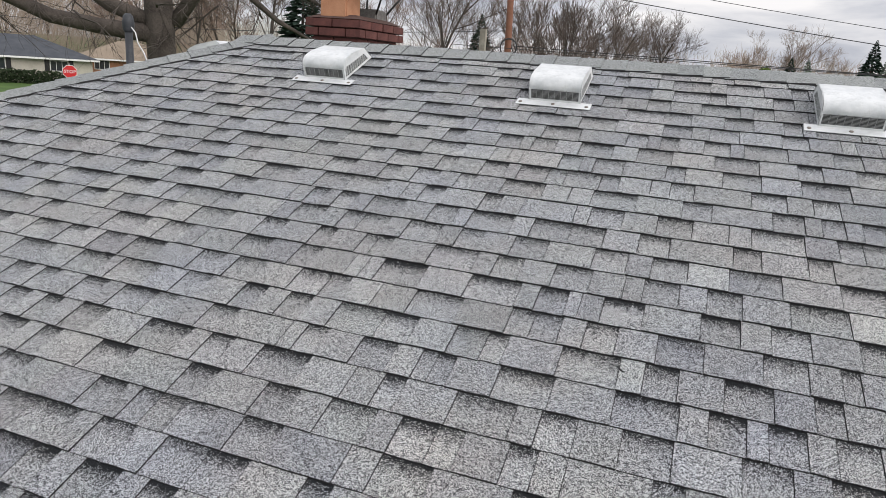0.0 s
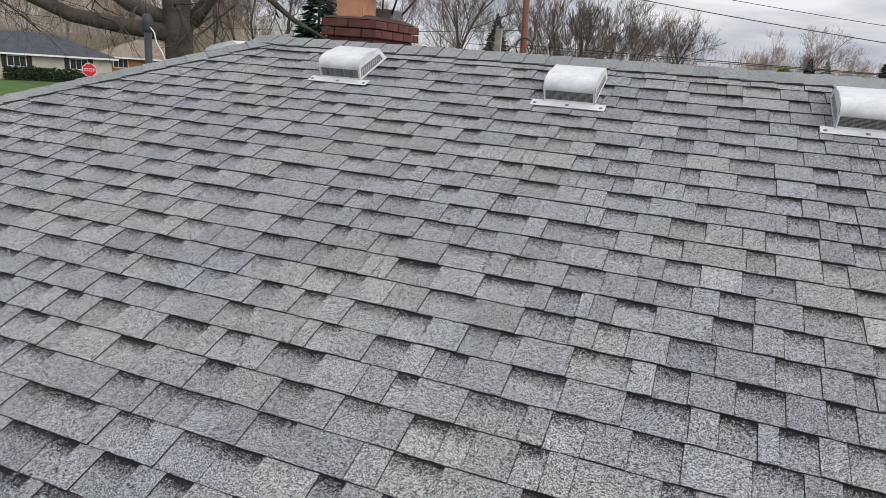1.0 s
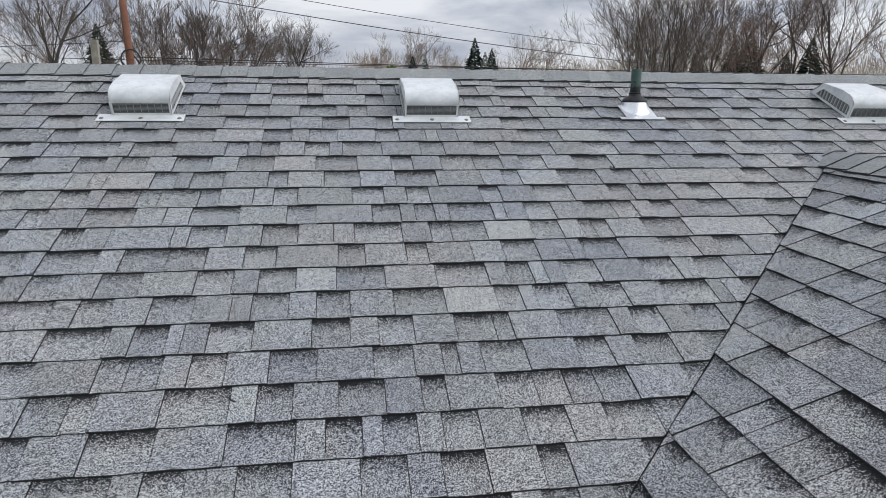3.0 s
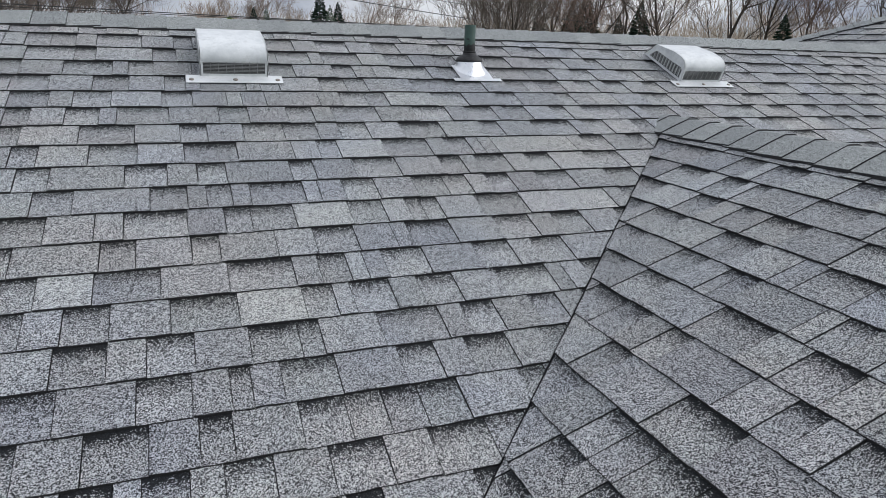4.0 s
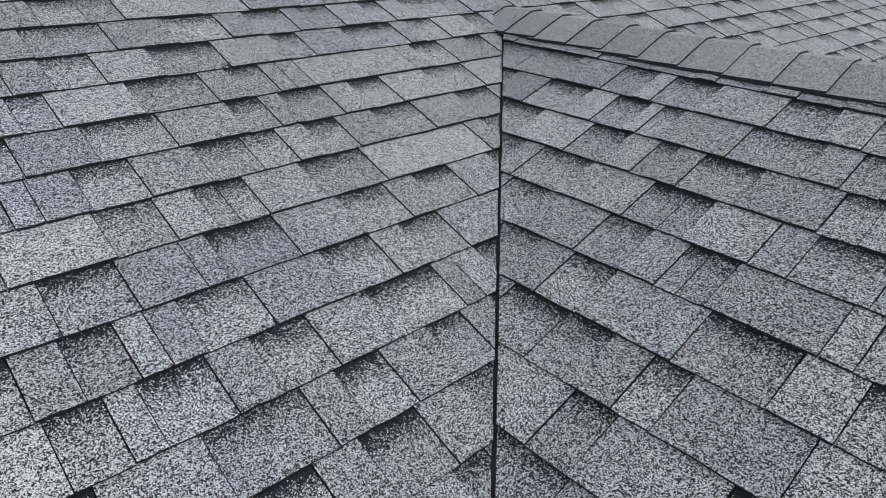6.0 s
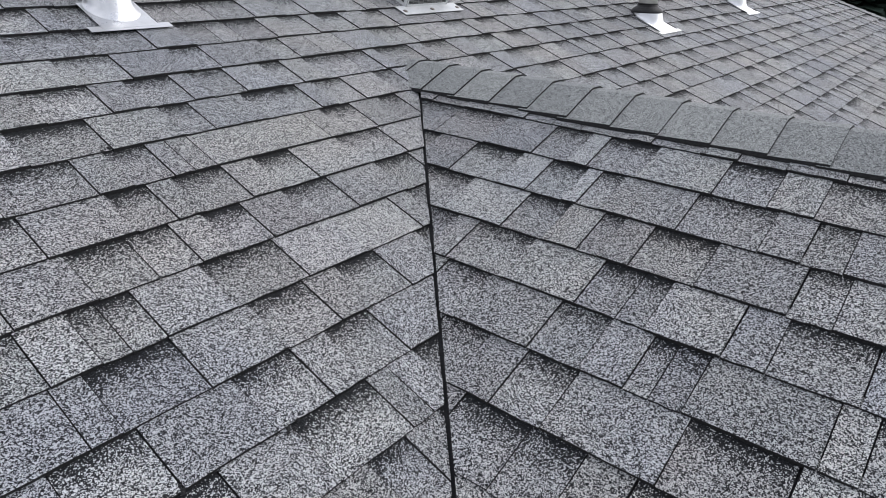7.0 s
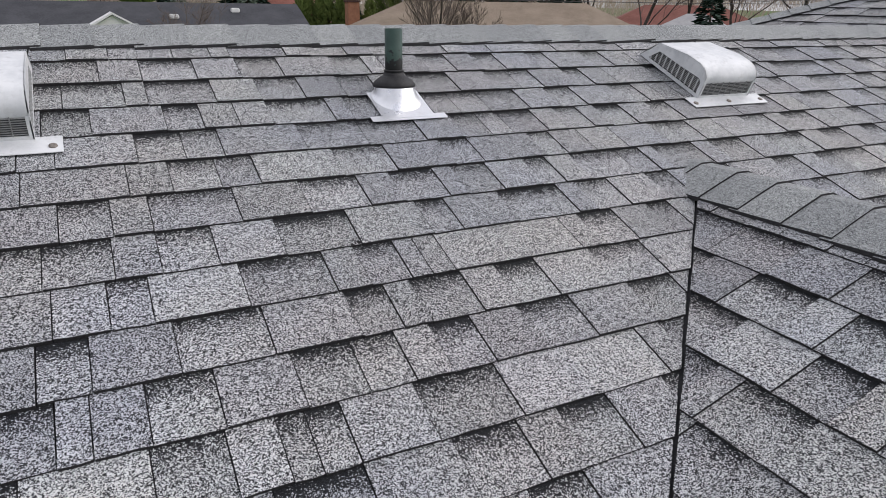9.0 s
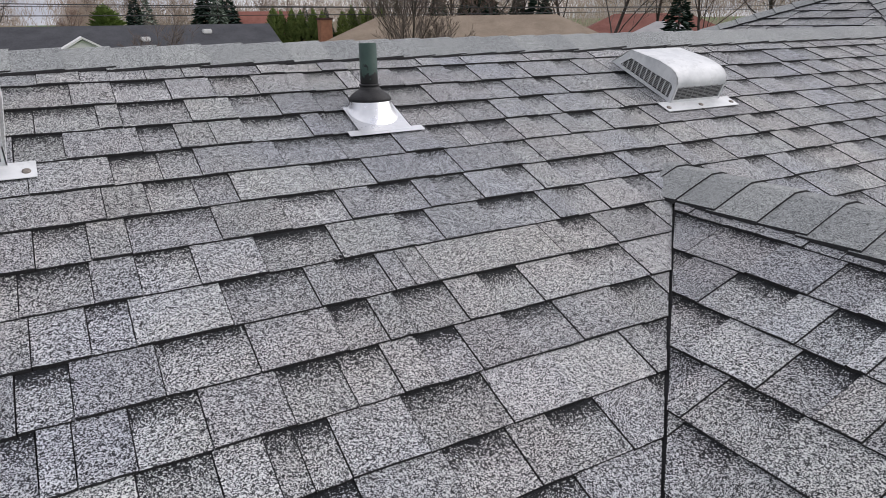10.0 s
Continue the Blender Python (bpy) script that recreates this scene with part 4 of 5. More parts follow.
def ranch(m, length, depth, eave, ridge, wall, roof, label, hip=True, over=0.6, windows=(), shutters=False, tile=None):
    """A low house whose front faces its own -y."""
    h = thing("neighbour_house", m, label, "house", "neighbouring houses")
    L, D = length / 2, depth / 2
    bm = bmesh.new()
    box(bm, -L, -D, 0, L, D, eave)
    if not hip:
        for x0, x1 in ((-L, -L + 0.2), (L - 0.2, L)):
            prism(bm, [(x0, -D, eave), (x0, D, eave), (x0, 0, ridge - 0.25)], (x1 - x0, 0, 0))
    bmesh.ops.recalc_face_normals(bm, faces=bm.faces)
    part("wall", bm, wall, h)
    rb = bmesh.new()
    e = eave - over * (ridge - eave) / D
    a = [rb.verts.new((sx * (L + over), sy * (D + over), e)) for sx, sy in ((-1, -1), (1, -1), (1, 1), (-1, 1))]
    rx = L - D if hip else L + over
    r = [rb.verts.new((-rx, 0, ridge)), rb.verts.new((rx, 0, ridge))]
    low = [rb.verts.new(v.co - Vector((0, 0, 0.16))) for v in a]
    for f in ((a[0], a[1], r[1], r[0]), (a[2], a[3], r[0], r[1]), (a[1], a[2], r[1]), (a[3], a[0], r[0])):
        rb.faces.new(f)
    for i in range(4):
        rb.faces.new((low[i], low[(i + 1) % 4], a[(i + 1) % 4], a[i]))
    rb.faces.new(low[::-1])
    rf = part("roof", rb, roof, h)
    part("fascia", boxed(-L - over, -D - over - 0.03, e - 0.17, L + over, -D - over - 0.002, e - 0.01), WHITE, h)
    for x in windows:
        window_unit(h, x, -D, 1.15, 1.5, 1.0, shutters)
    return h


ranch(polar(-54.6, 79, 0, 52), 20, 9, 2.6, 4.25, STONE, SLATEROOF, "cream stone ranch house with slate-grey hip roof", windows=(-8, -2.7, 2.2, 7.2), shutters=True)
ranch(polar(-44.5, 88, 0, 40), 10, 8, 2.6, 4.3, ORANGE_BRICK, TANROOF, "tan brick ranch house with pale brown roof", windows=(-2.5, 2.5))
grey = ranch(pose(3.0, 37.5, 0), 16, 9, 2.7, 4.60, SIDING, GREYROOF, "beige gabled house with a charcoal shingle roof", hip=False)
dorm = bmesh.new()
prism(dorm, [(-0.95, -5.6, 3.56), (0.95, -5.6, 3.56), (0.0, -5.6, 4.08)], (0, 1.4, 0))
bmesh.ops.recalc_face_normals(dorm, faces=dorm.faces)
dm = part("porch_gable", dorm, WHITE, grey, "white trimmed porch gable", m=pose(-0.6, 0, 0))
for sx in (-1, 1):
    rb = bmesh.new()
    prism(rb, [(sx * 1.2, -5.75, 3.42), (0, -5.75, 4.12), (0, -5.75, 4.20), (sx * 1.25, -5.75, 3.49)], (0, 2.2, 0))
    bmesh.ops.recalc_face_normals(rb, faces=rb.faces)
    part("porch_roof", rb, WHITE, dm)
for x, y, z in ((2.2, -1.6, 3.86), (5.2, -0.9, 4.16)):
    part("roof_vent", boxed(x - 0.22, y - 0.18, z, x + 0.22, y + 0.18, z + 0.22, bevel=0.04), WHITE, grey)
ranch(pose(21.9, 34.1, 0, 0, 0, -31), 20, 10, 2.5, 4.88, SIDING, TANROOF, "house with a faded tan-brown hip roof", over=0.7)
ranch(pose(24.0, 88, 0, 0, 0, 4), 8, 8, 2.6, 5.9, REDROOF, REDROOF, "tall red-brown barn-like house", hip=False, over=0.3)
ranch(pose(46, 44, 0, 0, 0, -38), 16, 10, 2.5, 4.95, SIDING, REDROOF, "house with a red-brown roof among dark trees")
ranch(pose(33, 30, 0, 0, 0, -50), 9, 8, 2.4, 4.42, SIDING, FASCIA, "house with a pale grey hip roof")
ch = thing("brick_stack", pose(15.8, 40.5, 0), "orange brick chimney with concrete cap", "chimney")
part("shaft", boxed(-0.36, -0.3, 0, 0.36, 0.3, 4.75, bevel=0.01), ORANGE_BRICK, ch)
part("cap", boxed(-0.42, -0.36, 4.75, 0.42, 0.36, 4.86, bevel=0.02), MORTAR, ch)

# ---- stop sign ----
ss = thing("stop_sign", polar(-48.75, 45, 0, 48), "red octagonal stop sign on a grey post", "road sign")
part("post", boxed(-0.03, 0.0, 0, 0.03, 0.05, 2.95), FASCIA, ss)
ob = bmesh.new()
prism(ob, [(0.395 * math.cos(math.pi / 8 + i * math.pi / 4), 0, 2.5 + 0.395 * math.sin(math.pi / 8 + i * math.pi / 4)) for i in range(8)], (0, -0.006, 0))
bmesh.ops.recalc_face_normals(ob, faces=ob.faces)
rim = part("border", ob, WHITE, ss, "white border")
ob = bmesh.new()
prism(ob, [(0.365 * math.cos(math.pi / 8 + i * math.pi / 4), -0.0065, 2.5 + 0.365 * math.sin(math.pi / 8 + i * math.pi / 4)) for i in range(8)], (0, -0.005, 0))
bmesh.ops.recalc_face_normals(ob, faces=ob.faces)
face = part("red_face", ob, RED, ss)
txt = bpy.data.curves.new("lettering", "FONT")
txt.body, txt.size, txt.align_x, txt.align_y, txt.extrude = "STOP", 0.25, "CENTER", "CENTER", 0.003
txt.materials.append(WHITE)
lt = put("lettering", txt, ss, "white lettering", pose(0, -0.0165, 2.5, 90, 0, 0))

# ---- utility pole and wires ----
up = thing("utility_pole", polar(-15.5, 35), "reddish brown wooden utility pole with coiled cable", "utility pole")
part("shaft", tube(bmesh.new(), [Vector((0.25, 0, 0)), Vector((0.1, 0, 5)), Vector((-0.18, 0, 13))], [0.19, 0.17, 0.13], 12), POLE, up)
part("crossarm", boxed(-1.2, -0.06, 10.6, 1.0, 0.06, 10.72, bevel=0.01), POLE, up)
coil = bmesh.new()
for r in (0.40, 0.43):
    tube(coil, [Vector((0.18 + r * math.cos(a * math.pi / 12), -0.25, 5.5 + r * math.sin(a * math.pi / 12))) for a in range(-2, 23)], [0.022] * 25, 6)
part("cable_coil", coil, WIRE, up, "black coiled cable")
fp = thing("wooden_post", polar(-17.6, 24), "pale weathered wooden post", "post")
part("shaft", boxed(-0.10, -0.1, 0, 0.10, 0.1, 5.75, bevel=0.01), speckled("grey_weathered_wood", (0.22, 0.2, 0.17), (0.34, 0.31, 0.27), 6), fp)


def wire(p, q, sag, r, name="overhead_wire"):
    a, b = Vector(p), Vector(q)
    pts = [a.lerp(b, i / 24) - Vector((0, 0, sag * 4 * (i / 24) * (1 - i / 24))) for i in range(25)]
    w = part(name, tube(bmesh.new(), pts, [r] * 25, 5), WIRE)
    tagged(w, "thin dark overhead cable strung between poles", "overhead cable", "overhead cables")


pole_top = polar(-15.5, 35).translation
wire((pole_top.x, pole_top.y, 8.75), (25, 38, 5.4), 0.35, 0.020)
wire((pole_top.x, pole_top.y, 9.5), (30, 36, 5.7), 0.55, 0.014)
wire((pole_top.x, pole_top.y, 5.6), (44, 34, 5.25), 0.12, 0.020)
wire((-60, 33, 6.2), (pole_top.x, pole_top.y, 6.3), 0.9, 0.016)
wire((-62, 33, 7.9), (pole_top.x, pole_top.y, 9.4), 1.0, 0.016)
wire((-10, 27, 5.35), (50, 27, 5.3), 0.15, 0.013)
wire((-10, 26, 5.05), (48, 28, 5.15), 0.18, 0.016)


# ---- trees ----
def branchy(seed, height, spread, levels, trunk_r, stems=1, lean=0.25, twig_r=0.012, kids=(5, 6, 6, 5), first=0.3, bark=BARK, twig=TWIG):
    """A bare tree: trunk and limbs in one part, fine branches and twigs in another."""
    rng = random.Random(seed)
    wood, fine = ([], []), ([], [])

    def strut(store, p, q, r0, r1, n):
        verts, faces = store
        d = (q - p).normalized()
        a = d.orthogonal().normalized()
        b = d.cross(a)
        base = len(verts)
        for c, r in ((p, r0), (q, r1)):
            verts.extend((c + r * (math.cos(2 * math.pi * k / n) * a + math.sin(2 * math.pi * k / n) * b))[:] for k in range(n))
        faces.extend((base + k, base + (k + 1) % n, base + n + (k + 1) % n, base + n + k) for k in range(n))

    def grow(p, d, length, r, level):
        n_seg = 4 if level < 2 else 3
        path = [p]
        for i in range(n_seg):
            d = (d + Vector((rng.gauss(0, 0.12), rng.gauss(0, 0.12), rng.gauss(0.06, 0.07)))).normalized()
            p = p + d * length / n_seg
            path.append(p)
        r_end = max(twig_r * 0.6, r * (0.45 if level else 0.5))
        for i in range(n_seg):
            ra, rb = r + (r_end - r) * i / n_seg, r + (r_end - r) * (i + 1) / n_seg
            strut(wood if level < 2 else fine, path[i], path[i + 1], ra, rb, (8, 5, 3, 3, 3)[min(level, 4)])
        if level >= levels:
            return
        for c in range(kids[min(level, len(kids) - 1)]):
            t = (first if level == 0 else 0.25) + rng.random() * (0.95 - (first if level == 0 else 0.25))
            k = min(int(t * n_seg), n_seg - 1)
            q = path[k].lerp(path[k + 1], t * n_seg - k)
            ang, az = radians(rng.uniform(22, 52)) * (1 + spread), rng.uniform(0, 2 * math.pi)
            o = d.orthogonal().normalized()
            o2 = d.cross(o)
            nd = (math.cos(ang) * d + math.sin(ang) * (math.cos(az) * o + math.sin(az) * o2) + Vector((0, 0, 0.20))).normalized()
            grow(q, nd, length * rng.uniform(0.42, 0.64) * (1.2 - 0.45 * t), max(twig_r, r * rng.uniform(0.26, 0.42)), level + 1)

    for s in range(stems):
        az = rng.uniform(0, 2 * math.pi)
        tilt = lean * rng.random() if stems > 1 else 0.04
        grow(Vector((0.5 * tilt * math.cos(az), 0.5 * tilt * math.sin(az), -0.2)), Vector((math.sin(tilt) * math.cos(az), math.sin(tilt) * math.sin(az), math.cos(tilt))).normalized(),
             height * (0.62 if stems == 1 else rng.uniform(0.5, 0.66)), trunk_r * (1 if stems == 1 else rng.uniform(0.5, 1)), 0)

    def meshed(name, store, mat):
        me = bpy.data.meshes.new(name)
        me.from_pydata(store[0], [], store[1])
        me.materials.append(mat)
        return me
    return meshed("trunk", wood, bark), meshed("crown", fine, twig)


def tree(meshes, m, label, name="bare_tree", group="bare trees beyond the roof", scale=1.0):
    t = thing(name, m, label, "tree", group)
    t.scale = (scale, scale, scale)
    put("trunk", meshes[0], t)
    put("crown", meshes[1], t, "fine bare twigs")
    return t


KINDS = [
    branchy(1, 12, 0.12, 4, 0.11, kids=(10, 6, 5, 4), first=0.28, twig_r=0.009),
    branchy(2, 11, -0.15, 4, 0.07, stems=7, lean=0.45, kids=(5, 5, 4, 4), twig_r=0.009),
    branchy(3, 12, 0.0, 4, 0.09, kids=(10, 6, 5, 4), first=0.25, twig_r=0.009, twig=TWIG_RED),
    branchy(4, 14, 0.05, 4, 0.11, kids=(9, 6, 5, 4), first=0.34, twig_r=0.009),
    branchy(12, 14, -0.10, 4, 0.06, stems=4, lean=0.16, kids=(7, 6, 4, 3), first=0.30, twig_r=0.008),
]
# bark and twigs paled to imitate haze over distant trees
HAZY = speckled("haze_tinted_bare_twigs", (0.20, 0.155, 0.125), (0.32, 0.255, 0.21), 0.2, 0.95)


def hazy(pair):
    """The same tree with paler bark and twigs, distance haze put into the colour."""
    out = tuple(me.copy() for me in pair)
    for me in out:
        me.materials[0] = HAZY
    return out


HAZED_KINDS = [hazy(pair) for pair in KINDS]
TALL = [max(v.co.z for me in pair for v in me.vertices) for pair in KINDS]
SPOTS = [
    # bearing, distance, kind, elevation of the top
    (-11.2, 48, 1, 8.6), (-9.8, 50, 1, 8.0), (-22.4, 44, 0, 10.0), (-20.2, 58, 3, 8.0), (-4.2, 95, 0, 5.3), (-2.6, 96, 3, 5.5), (-2.0, 98, 0, 5.2), (-5.6, 90, 1, 5.6), (-7.2, 84, 3, 5.0),
    (-13.4, 70, 2, 5.6), (-14.6, 82, 2, 4.6), (-24.8, 52, 2, 8.0), (-18.6, 76, 3, 6.5), (-8.4, 78, 2, 4.6), (5.4, 110, 0, 4.7), (6.8, 112, 2, 4.6), (8.6, 118, 2, 3.2), (4.0, 112, 2, 4.2),
    (14.8, 105, 3, 5.0), (17.0, 98, 0, 4.6), (13.0, 130, 2, 2.8), (9.8, 125, 2, 2.4), (19.4, 130, 2, 1.8), (24.6, 44, 4, 11.5), (27.8, 47, 4, 10.0), (30.4, 54, 2, 9.5),
    (32.2, 56, 0, 9.5), (35.0, 58, 2, 10.0), (33.4, 66, 3, 8.5), (38.0, 50, 3, 10.0), (41.5, 52, 0, 10.0), (45.0, 55, 3, 10.0), (49.0, 52, 2, 9), (53.0, 56, 0, 9), (57.5, 54, 1, 9),
    (-28.5, 55, 2, 7.5), (-31.5, 60, 3, 8.0), (-34.5, 50, 0, 9.0), (-36.2, 62, 2, 8.0), (-38.0, 58, 3, 8.5), (-40.5, 55, 2, 8.5), (-46.5, 105, 2, 6.5), (-49.5, 110, 3, 7.0),
    (-52.5, 105, 2, 6.5), (-56.0, 108, 0, 7.0), (-60.0, 105, 2, 7.0), (-43.5, 100, 2, 7.0), (-45.0, 96, 2, 6), (2.6, 60, 2, 2.6), (26.2, 30, 4, 14.0), (28.6, 33, 1, 3.0), (11.2, 120, 2, 2.2), (10.0, 34, 0, 1.6),
]
rng = random.Random(77)
for az, dist, kind, el in SPOTS:
    lab = ("tall bare tree with grey-brown branches", "bare clump of many upright grey stems", "bare tree with reddish brown twigs", "slender bare tree with fine grey twigs", "tall bare clump of slender upright stems")[kind]
    size = (4.5 + dist * math.tan(radians(el))) / TALL[kind]
    # distant trees on the right take the copies with haze in their colour
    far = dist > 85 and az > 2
    tree((HAZED_KINDS if far else KINDS)[kind], polar(az, dist, 0, rng.uniform(0, 360)), "pale " + lab if far else lab, scale=size)

# far woods closing the view, distance haze carried in their twig colour
woods_v, woods_f = [], []
for i in range(2900):
    az, dist = radians(rng.uniform(-85, 85)), rng.uniform(125, 240)
    if i > 1500:
        az, dist = radians(rng.uniform(-72, -38)), rng.uniform(92, 120)
    if i > 2300:
        az, dist = radians(rng.choice((rng.uniform(-2, 4.2), rng.uniform(6.2, 50)))), rng.uniform(105, 150)
    if -0.028 < az < 0.036:          # the street opens a gap in the woods
        continue
    x, y, h, w = dist * math.sin(az), dist * math.cos(az), rng.uniform(5, 9.5) * (1.35 if az < -0.6 or az > 0.4 else 1.0), rng.uniform(2.5, 5)
    for k in range(44):
        px, py, pz = x + rng.gauss(0, w * 0.5), y + rng.gauss(0, w * 0.5), h * rng.random() ** 0.8
        a = rng.uniform(0.35, math.pi - 0.35)
        l, t = rng.uniform(0.7, 2.0), rng.uniform(0.03, 0.09)
        dx, dz = l * math.cos(a) * 0.7, l * math.sin(a) + 0.3
        b = len(woods_v)
        woods_v += [(px, py, pz), (px + t, py, pz), (px + dx, py, pz + dz), (px, py + t, pz)]
        woods_f += [(b, b + 1, b + 2), (b, b + 2, b + 3)]
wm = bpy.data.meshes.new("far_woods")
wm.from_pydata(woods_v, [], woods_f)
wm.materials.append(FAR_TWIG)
tagged(put("far_woods", wm), "brown leafless woods in the distance, haze tinted into their colour", "woods", kind="stuff")


# the great tree beside the house
def great_tree():
    rngt = random.Random(5)
    t = thing("great_tree", polar(-43.0, 19.5), "massive old bare tree with heavy spreading limbs", "tree")
    bm = bmesh.new()
    tube(bm, [Vector(p) for p in ((0.1, 0, -0.2), (0.05, 0, 1.5), (0, 0, 3.4), (-0.05, 0, 5.2), (-0.2, 0, 7.5), (-0.3, 0.2, 10))], [0.55, 0.40, 0.34, 0.36, 0.27, 0.15], 16)
    side = Vector((math.cos(radians(43)), math.sin(radians(43)), 0))       # across the line of sight, to its right
    deep = Vector((-side.y, side.x, 0))

    def limb(pts, radii):
        tube(bm, [p[0] * side + p[1] * deep + Vector((0, 0, p[2])) for p in pts], radii, 9)
    limb([(-0.15, 0, 4.7), (-1.3, 0.1, 4.78), (-2.5, 0.1, 4.95), (-3.8, 0, 5.5), (-5.4, 0, 6.4)], [0.24, 0.20, 0.18, 0.15, 0.10])
    limb([(-0.2, 0.1, 5.0), (-1.2, 0.3, 5.35), (-2.4, 0.6, 6.2), (-3.6, 0.8, 7.2)], [0.22, 0.18, 0.15, 0.09])
    limb([(0.3, 0, 5.0), (1.0, -0.2, 6.0), (1.7, -0.3, 7.4)], [0.2, 0.16, 0.09])
    limb([(1.2, 0, 7.0), (2.2, 0.2, 5.9), (3.0, 0.2, 5.3), (4.1, 0.3, 4.8)], [0.12, 0.09, 0.07, 0.03])
    limb([(0.2, 0, 6.2), (1.6, 0.2, 5.9), (3.2, 0.5, 6.3), (4.6, 0.6, 5.7)], [0.14, 0.11, 0.08, 0.03])
    part("trunk", bm, BARK, t)
    verts, faces = [], []

    def twig(p, d, length, r, level):
        for _ in range(3):
            q = p + d * length / 3
            a = d.orthogonal().normalized()
            b = d.cross(a)
            base = len(verts)
            for c, rr in ((p, r), (q, r * 0.8)):
                verts.extend((c + rr * (math.cos(2.094 * k) * a + math.sin(2.094 * k) * b))[:] for k in range(3))
            faces.extend((base + k, base + (k + 1) % 3, base + 3 + (k + 1) % 3, base + 3 + k) for k in range(3))
            p, r = q, r * 0.8
            d = (d + Vector((rngt.gauss(0, 0.25), rngt.gauss(0, 0.25), rngt.gauss(-0.03, 0.2)))).normalized()
            if level < 3:
                for _ in range(2):
                    twig(p, (d + Vector((rngt.gauss(0, 0.6), rngt.gauss(0, 0.6), rngt.gauss(-0.1, 0.5)))).normalized(), length * 0.6, r * 0.6, level + 1)
    for k in range(44):
        s = rngt.uniform(-5, 4.8)
        p = s * side + rngt.uniform(-0.6, 0.6) * deep + Vector((0, 0, rngt.uniform(4.9, 7.5) if s < 0 else rngt.uniform(5.2, 7.5)))
        twig(p, Vector((rngt.gauss(0, 1), rngt.gauss(0, 1), rngt.gauss(-0.2, 0.6))).normalized(), rngt.uniform(0.9, 1.8), 0.03, 1)
    me = bpy.data.meshes.new("crown")
    me.from_pydata(verts, [], faces)
    me.materials.append(BARK)
    put("crown", me, t, "bare twigs")


great_tree()


# conifers
def conifer_mesh(seed, height, radius, mat, dense=26, droop=0.35, columnar=False):
    rngc = random.Random(seed)
    verts, faces = [], []
    for _ in range(int(height * dense * (5 if columnar else 4))):
        f = rngc.random() ** (1.0 if columnar else 1.25)
        z = height * (0.03 + 0.96 * f)
        r = radius * ((1 - f) ** 0.9 + 0.02 if not columnar else min(1.0, 3.2 * f + 0.5) * (1 - f ** 3) ** 0.7) * rngc.uniform(0.7, 1.1)
        a = rngc.uniform(0, 2 * math.pi)
        d = Vector((math.cos(a), math.sin(a), 0))
        tip = d * r + Vector((0, 0, z - droop * r * rngc.uniform(0.0, 1.0) if not columnar else z + rngc.uniform(0.1, 0.4)))
        root = d * r * rngc.uniform(0.1, 0.5) + Vector((0, 0, z))
        w = Vector((-d.y, d.x, 0)) * (0.05 + 0.11 * r)
        mid = root.lerp(tip, 0.6) + Vector((0, 0, 0.04 * r))
        b = len(verts)
        verts += [root[:], (mid + w)[:], tip[:], (mid - w)[:], (mid - Vector((0, 0, 0.10 * r + 0.05)))[:]]
        faces += [(b, b + 1, b + 2), (b, b + 2, b + 3), (b, b + 4, b + 2), (b + 1, b + 4, b + 2), (b + 3, b + 2, b + 4)]
    me = bpy.data.meshes.new("foliage")
    me.from_pydata(verts, [], faces)
    me.materials.append(mat)
    tb = bmesh.new()
    tube(tb, [Vector((0, 0, -0.1)), Vector((0, 0, height * 0.92))], [0.02 * height, 0.01], 6)
    return me, mesh_of("trunk", tb, BARK)


SPRUCE, BLUE, ARB = conifer_mesh(1, 9, 2.3, NEEDLE, 36), conifer_mesh(2, 8, 2.5, NEEDLE_BLUE), [conifer_mesh(s, 4.8, 0.80, ARBOR, 34, 0, True) for s in (3, 4, 5)]


def conifer(pair, m, label, category, group, s=1.0, name="conifer", wide=1.0):
    t = thing(name, m, label, category, group)
    t.scale = (s * wide, s * wide, s)
    put("foliage", pair[0], t)
    put("trunk", pair[1], t)


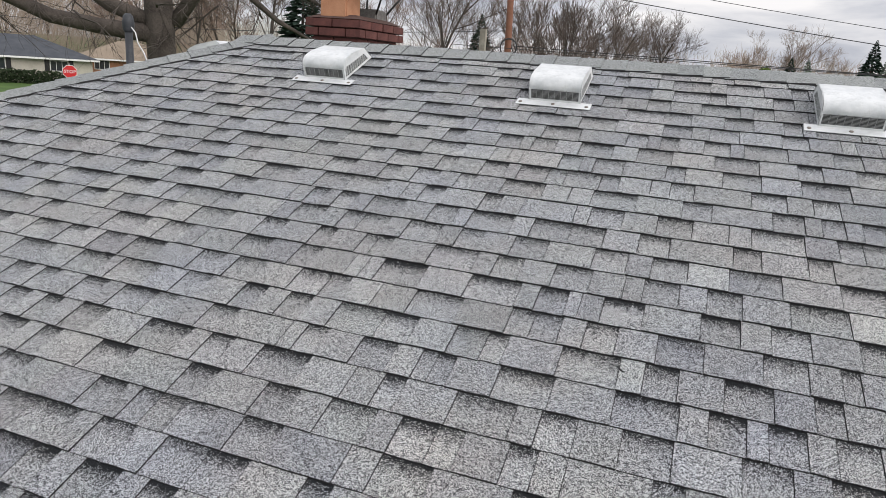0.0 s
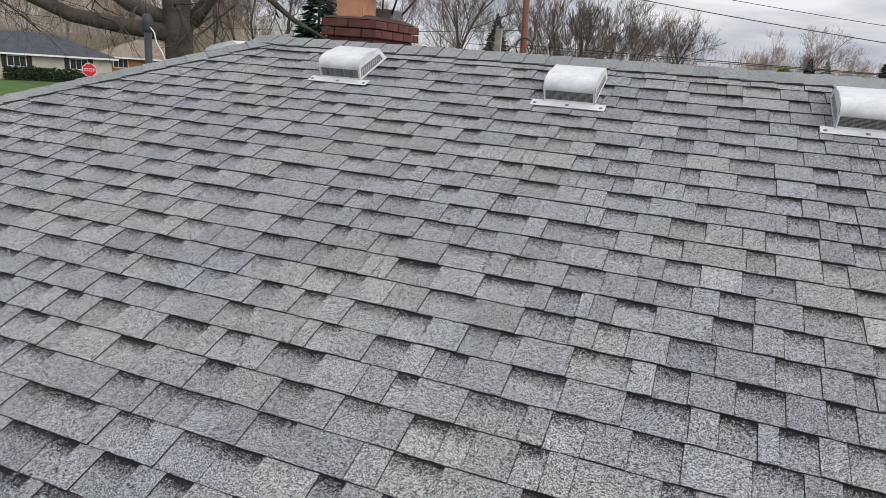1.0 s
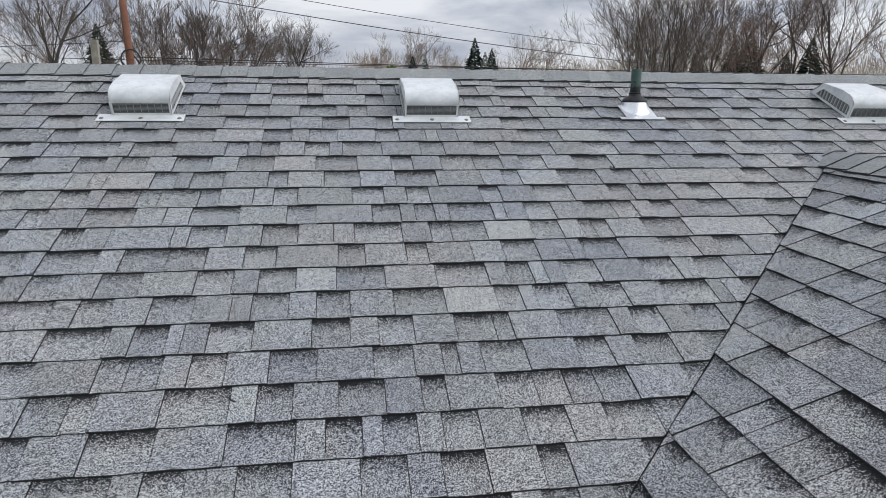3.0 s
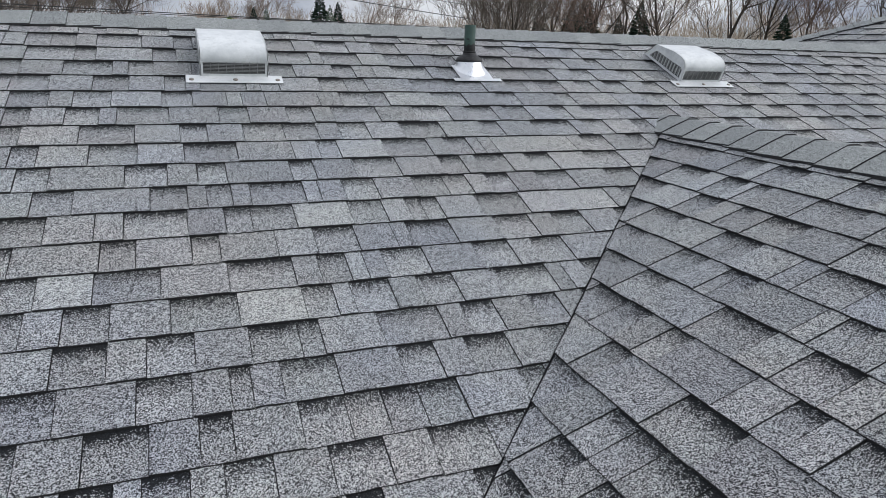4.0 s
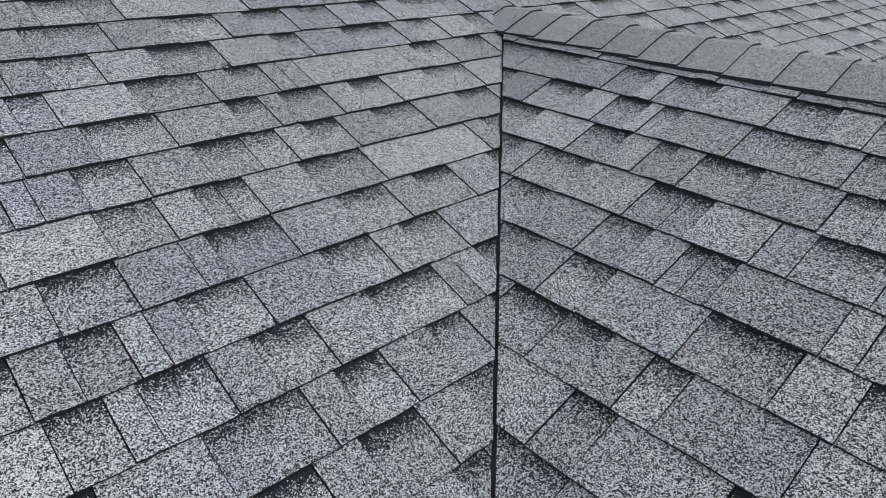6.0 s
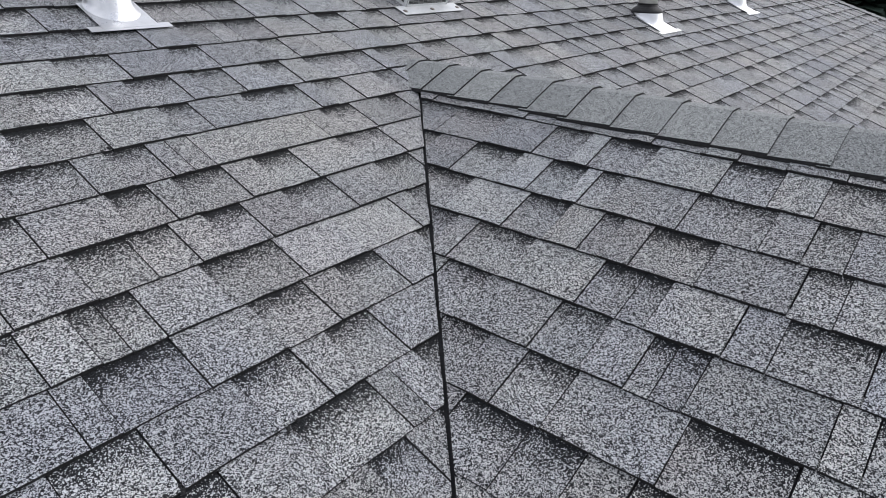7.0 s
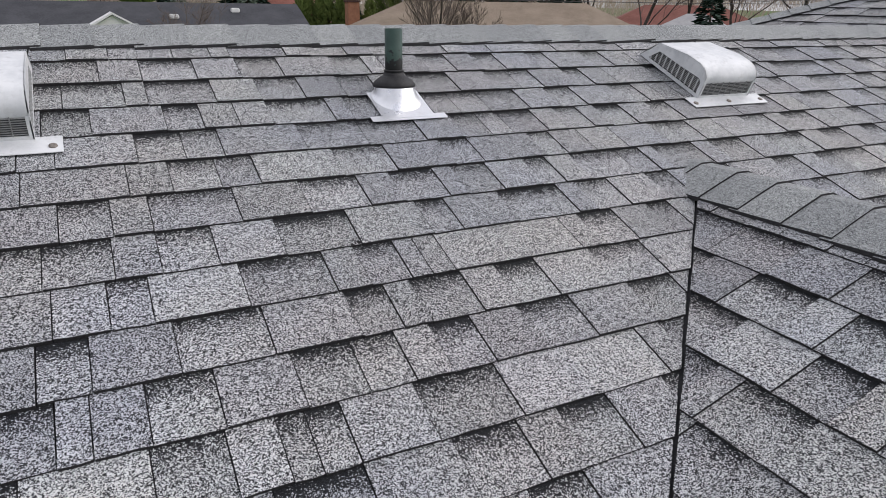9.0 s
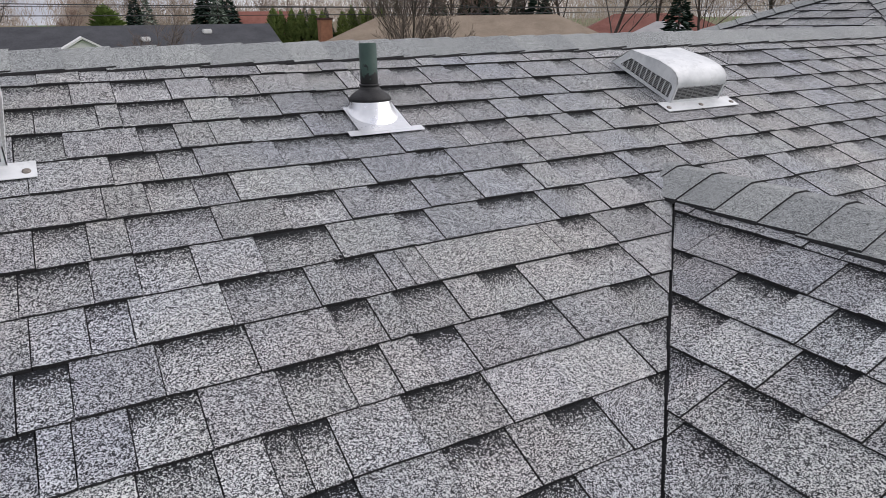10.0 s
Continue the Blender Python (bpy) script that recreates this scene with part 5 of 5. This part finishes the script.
for az, dist, s in ((-17.5, 62, 1.0), (-32.0, 40, 1.02), (11.3, 84, 1.12), (12.7, 90, 1.02), (6.2, 100, 0.95), (24.4, 60, 0.70), (25.6, 64, 0.68), (28.8, 62, 0.86), (32.4, 70, 1.10), (35.0, 60, 0.80), (36.6, 58, 0.92), (31.3, 72, 1.0), (20.0, 110, 0.75), (18.4, 115, 0.8),
                    (58, 25, 0.80), (62, 24, 0.9), (66, 26, 0.85), (70, 24, 0.9), (74, 25, 0.8), (78, 24, 0.9), (82, 26, 0.9), (86, 25, 0.85), (90, 27, 0.9),
                    (46.8, 36, 0.70), (60, 30, 0.95), (68, 31, 0.95), (76, 31, 0.95), (64, 22, 0.7), (72, 22, 0.75)):
    conifer(SPRUCE, polar(az, dist, 0, rng.uniform(0, 360)), "dark green spruce tree", "tree", "spruces", s, "spruce_tree", 1.35)
for az, dist, s in ((7.3, 58, 0.86), (12.2, 60, 0.92)):
    conifer(BLUE, polar(az, dist, 0, rng.uniform(0, 360)), "blue-green spruce beyond the charcoal roof", "tree", "blue spruces", s, "spruce_tree")
for i in range(11):
    az = 16.2 + i * 0.75 + (0.7 if i > 5 else 0) + rng.uniform(-0.15, 0.15)
    conifer(ARB[i % 3], polar(az, 47 + rng.uniform(-1, 1), 0, rng.uniform(0, 360)), "narrow green arborvitae in a screen row", "arborvitae", "arborvitae screen", rng.uniform(1.01, 1.13), "arborvitae")

conifer(ARB[0], polar(4.6, 56), "round yellow-green evergreen shrub beyond the charcoal roof", "shrub", "", 1.2, "evergreen_shrub", 2.2)


# hedges before the stone house
def hedge(m, length, height, depth):
    rngh = random.Random(int(length * 10))
    verts, faces = [], []
    for _ in range(int(length * 260)):
        p = Vector((rngh.uniform(-length / 2, length / 2), rngh.uniform(-depth / 2, depth / 2), rngh.uniform(0, height)))
        b = len(verts)
        for _ in range(4):
            verts.append((p + Vector((rngh.gauss(0, 0.09), rngh.gauss(0, 0.09), rngh.gauss(0, 0.09))))[:])
        faces += [(b, b + 1, b + 2), (b, b + 2, b + 3), (b, b + 3, b + 1)]
    me = bpy.data.meshes.new("clipped_hedge")
    me.from_pydata(verts, [], faces)
    me.materials.append(HEDGE)
    tagged(put("clipped_hedge", me, m=m), "dark clipped evergreen hedge along the wall", "hedge", "hedges")


hm = polar(-54.6, 79, 0, 52)
for hx, hl in ((-5.4, 6.0), (4.6, 7.0)):
    hedge(hm @ pose(hx, -5.4, 0), hl, 1.15, 1.0)
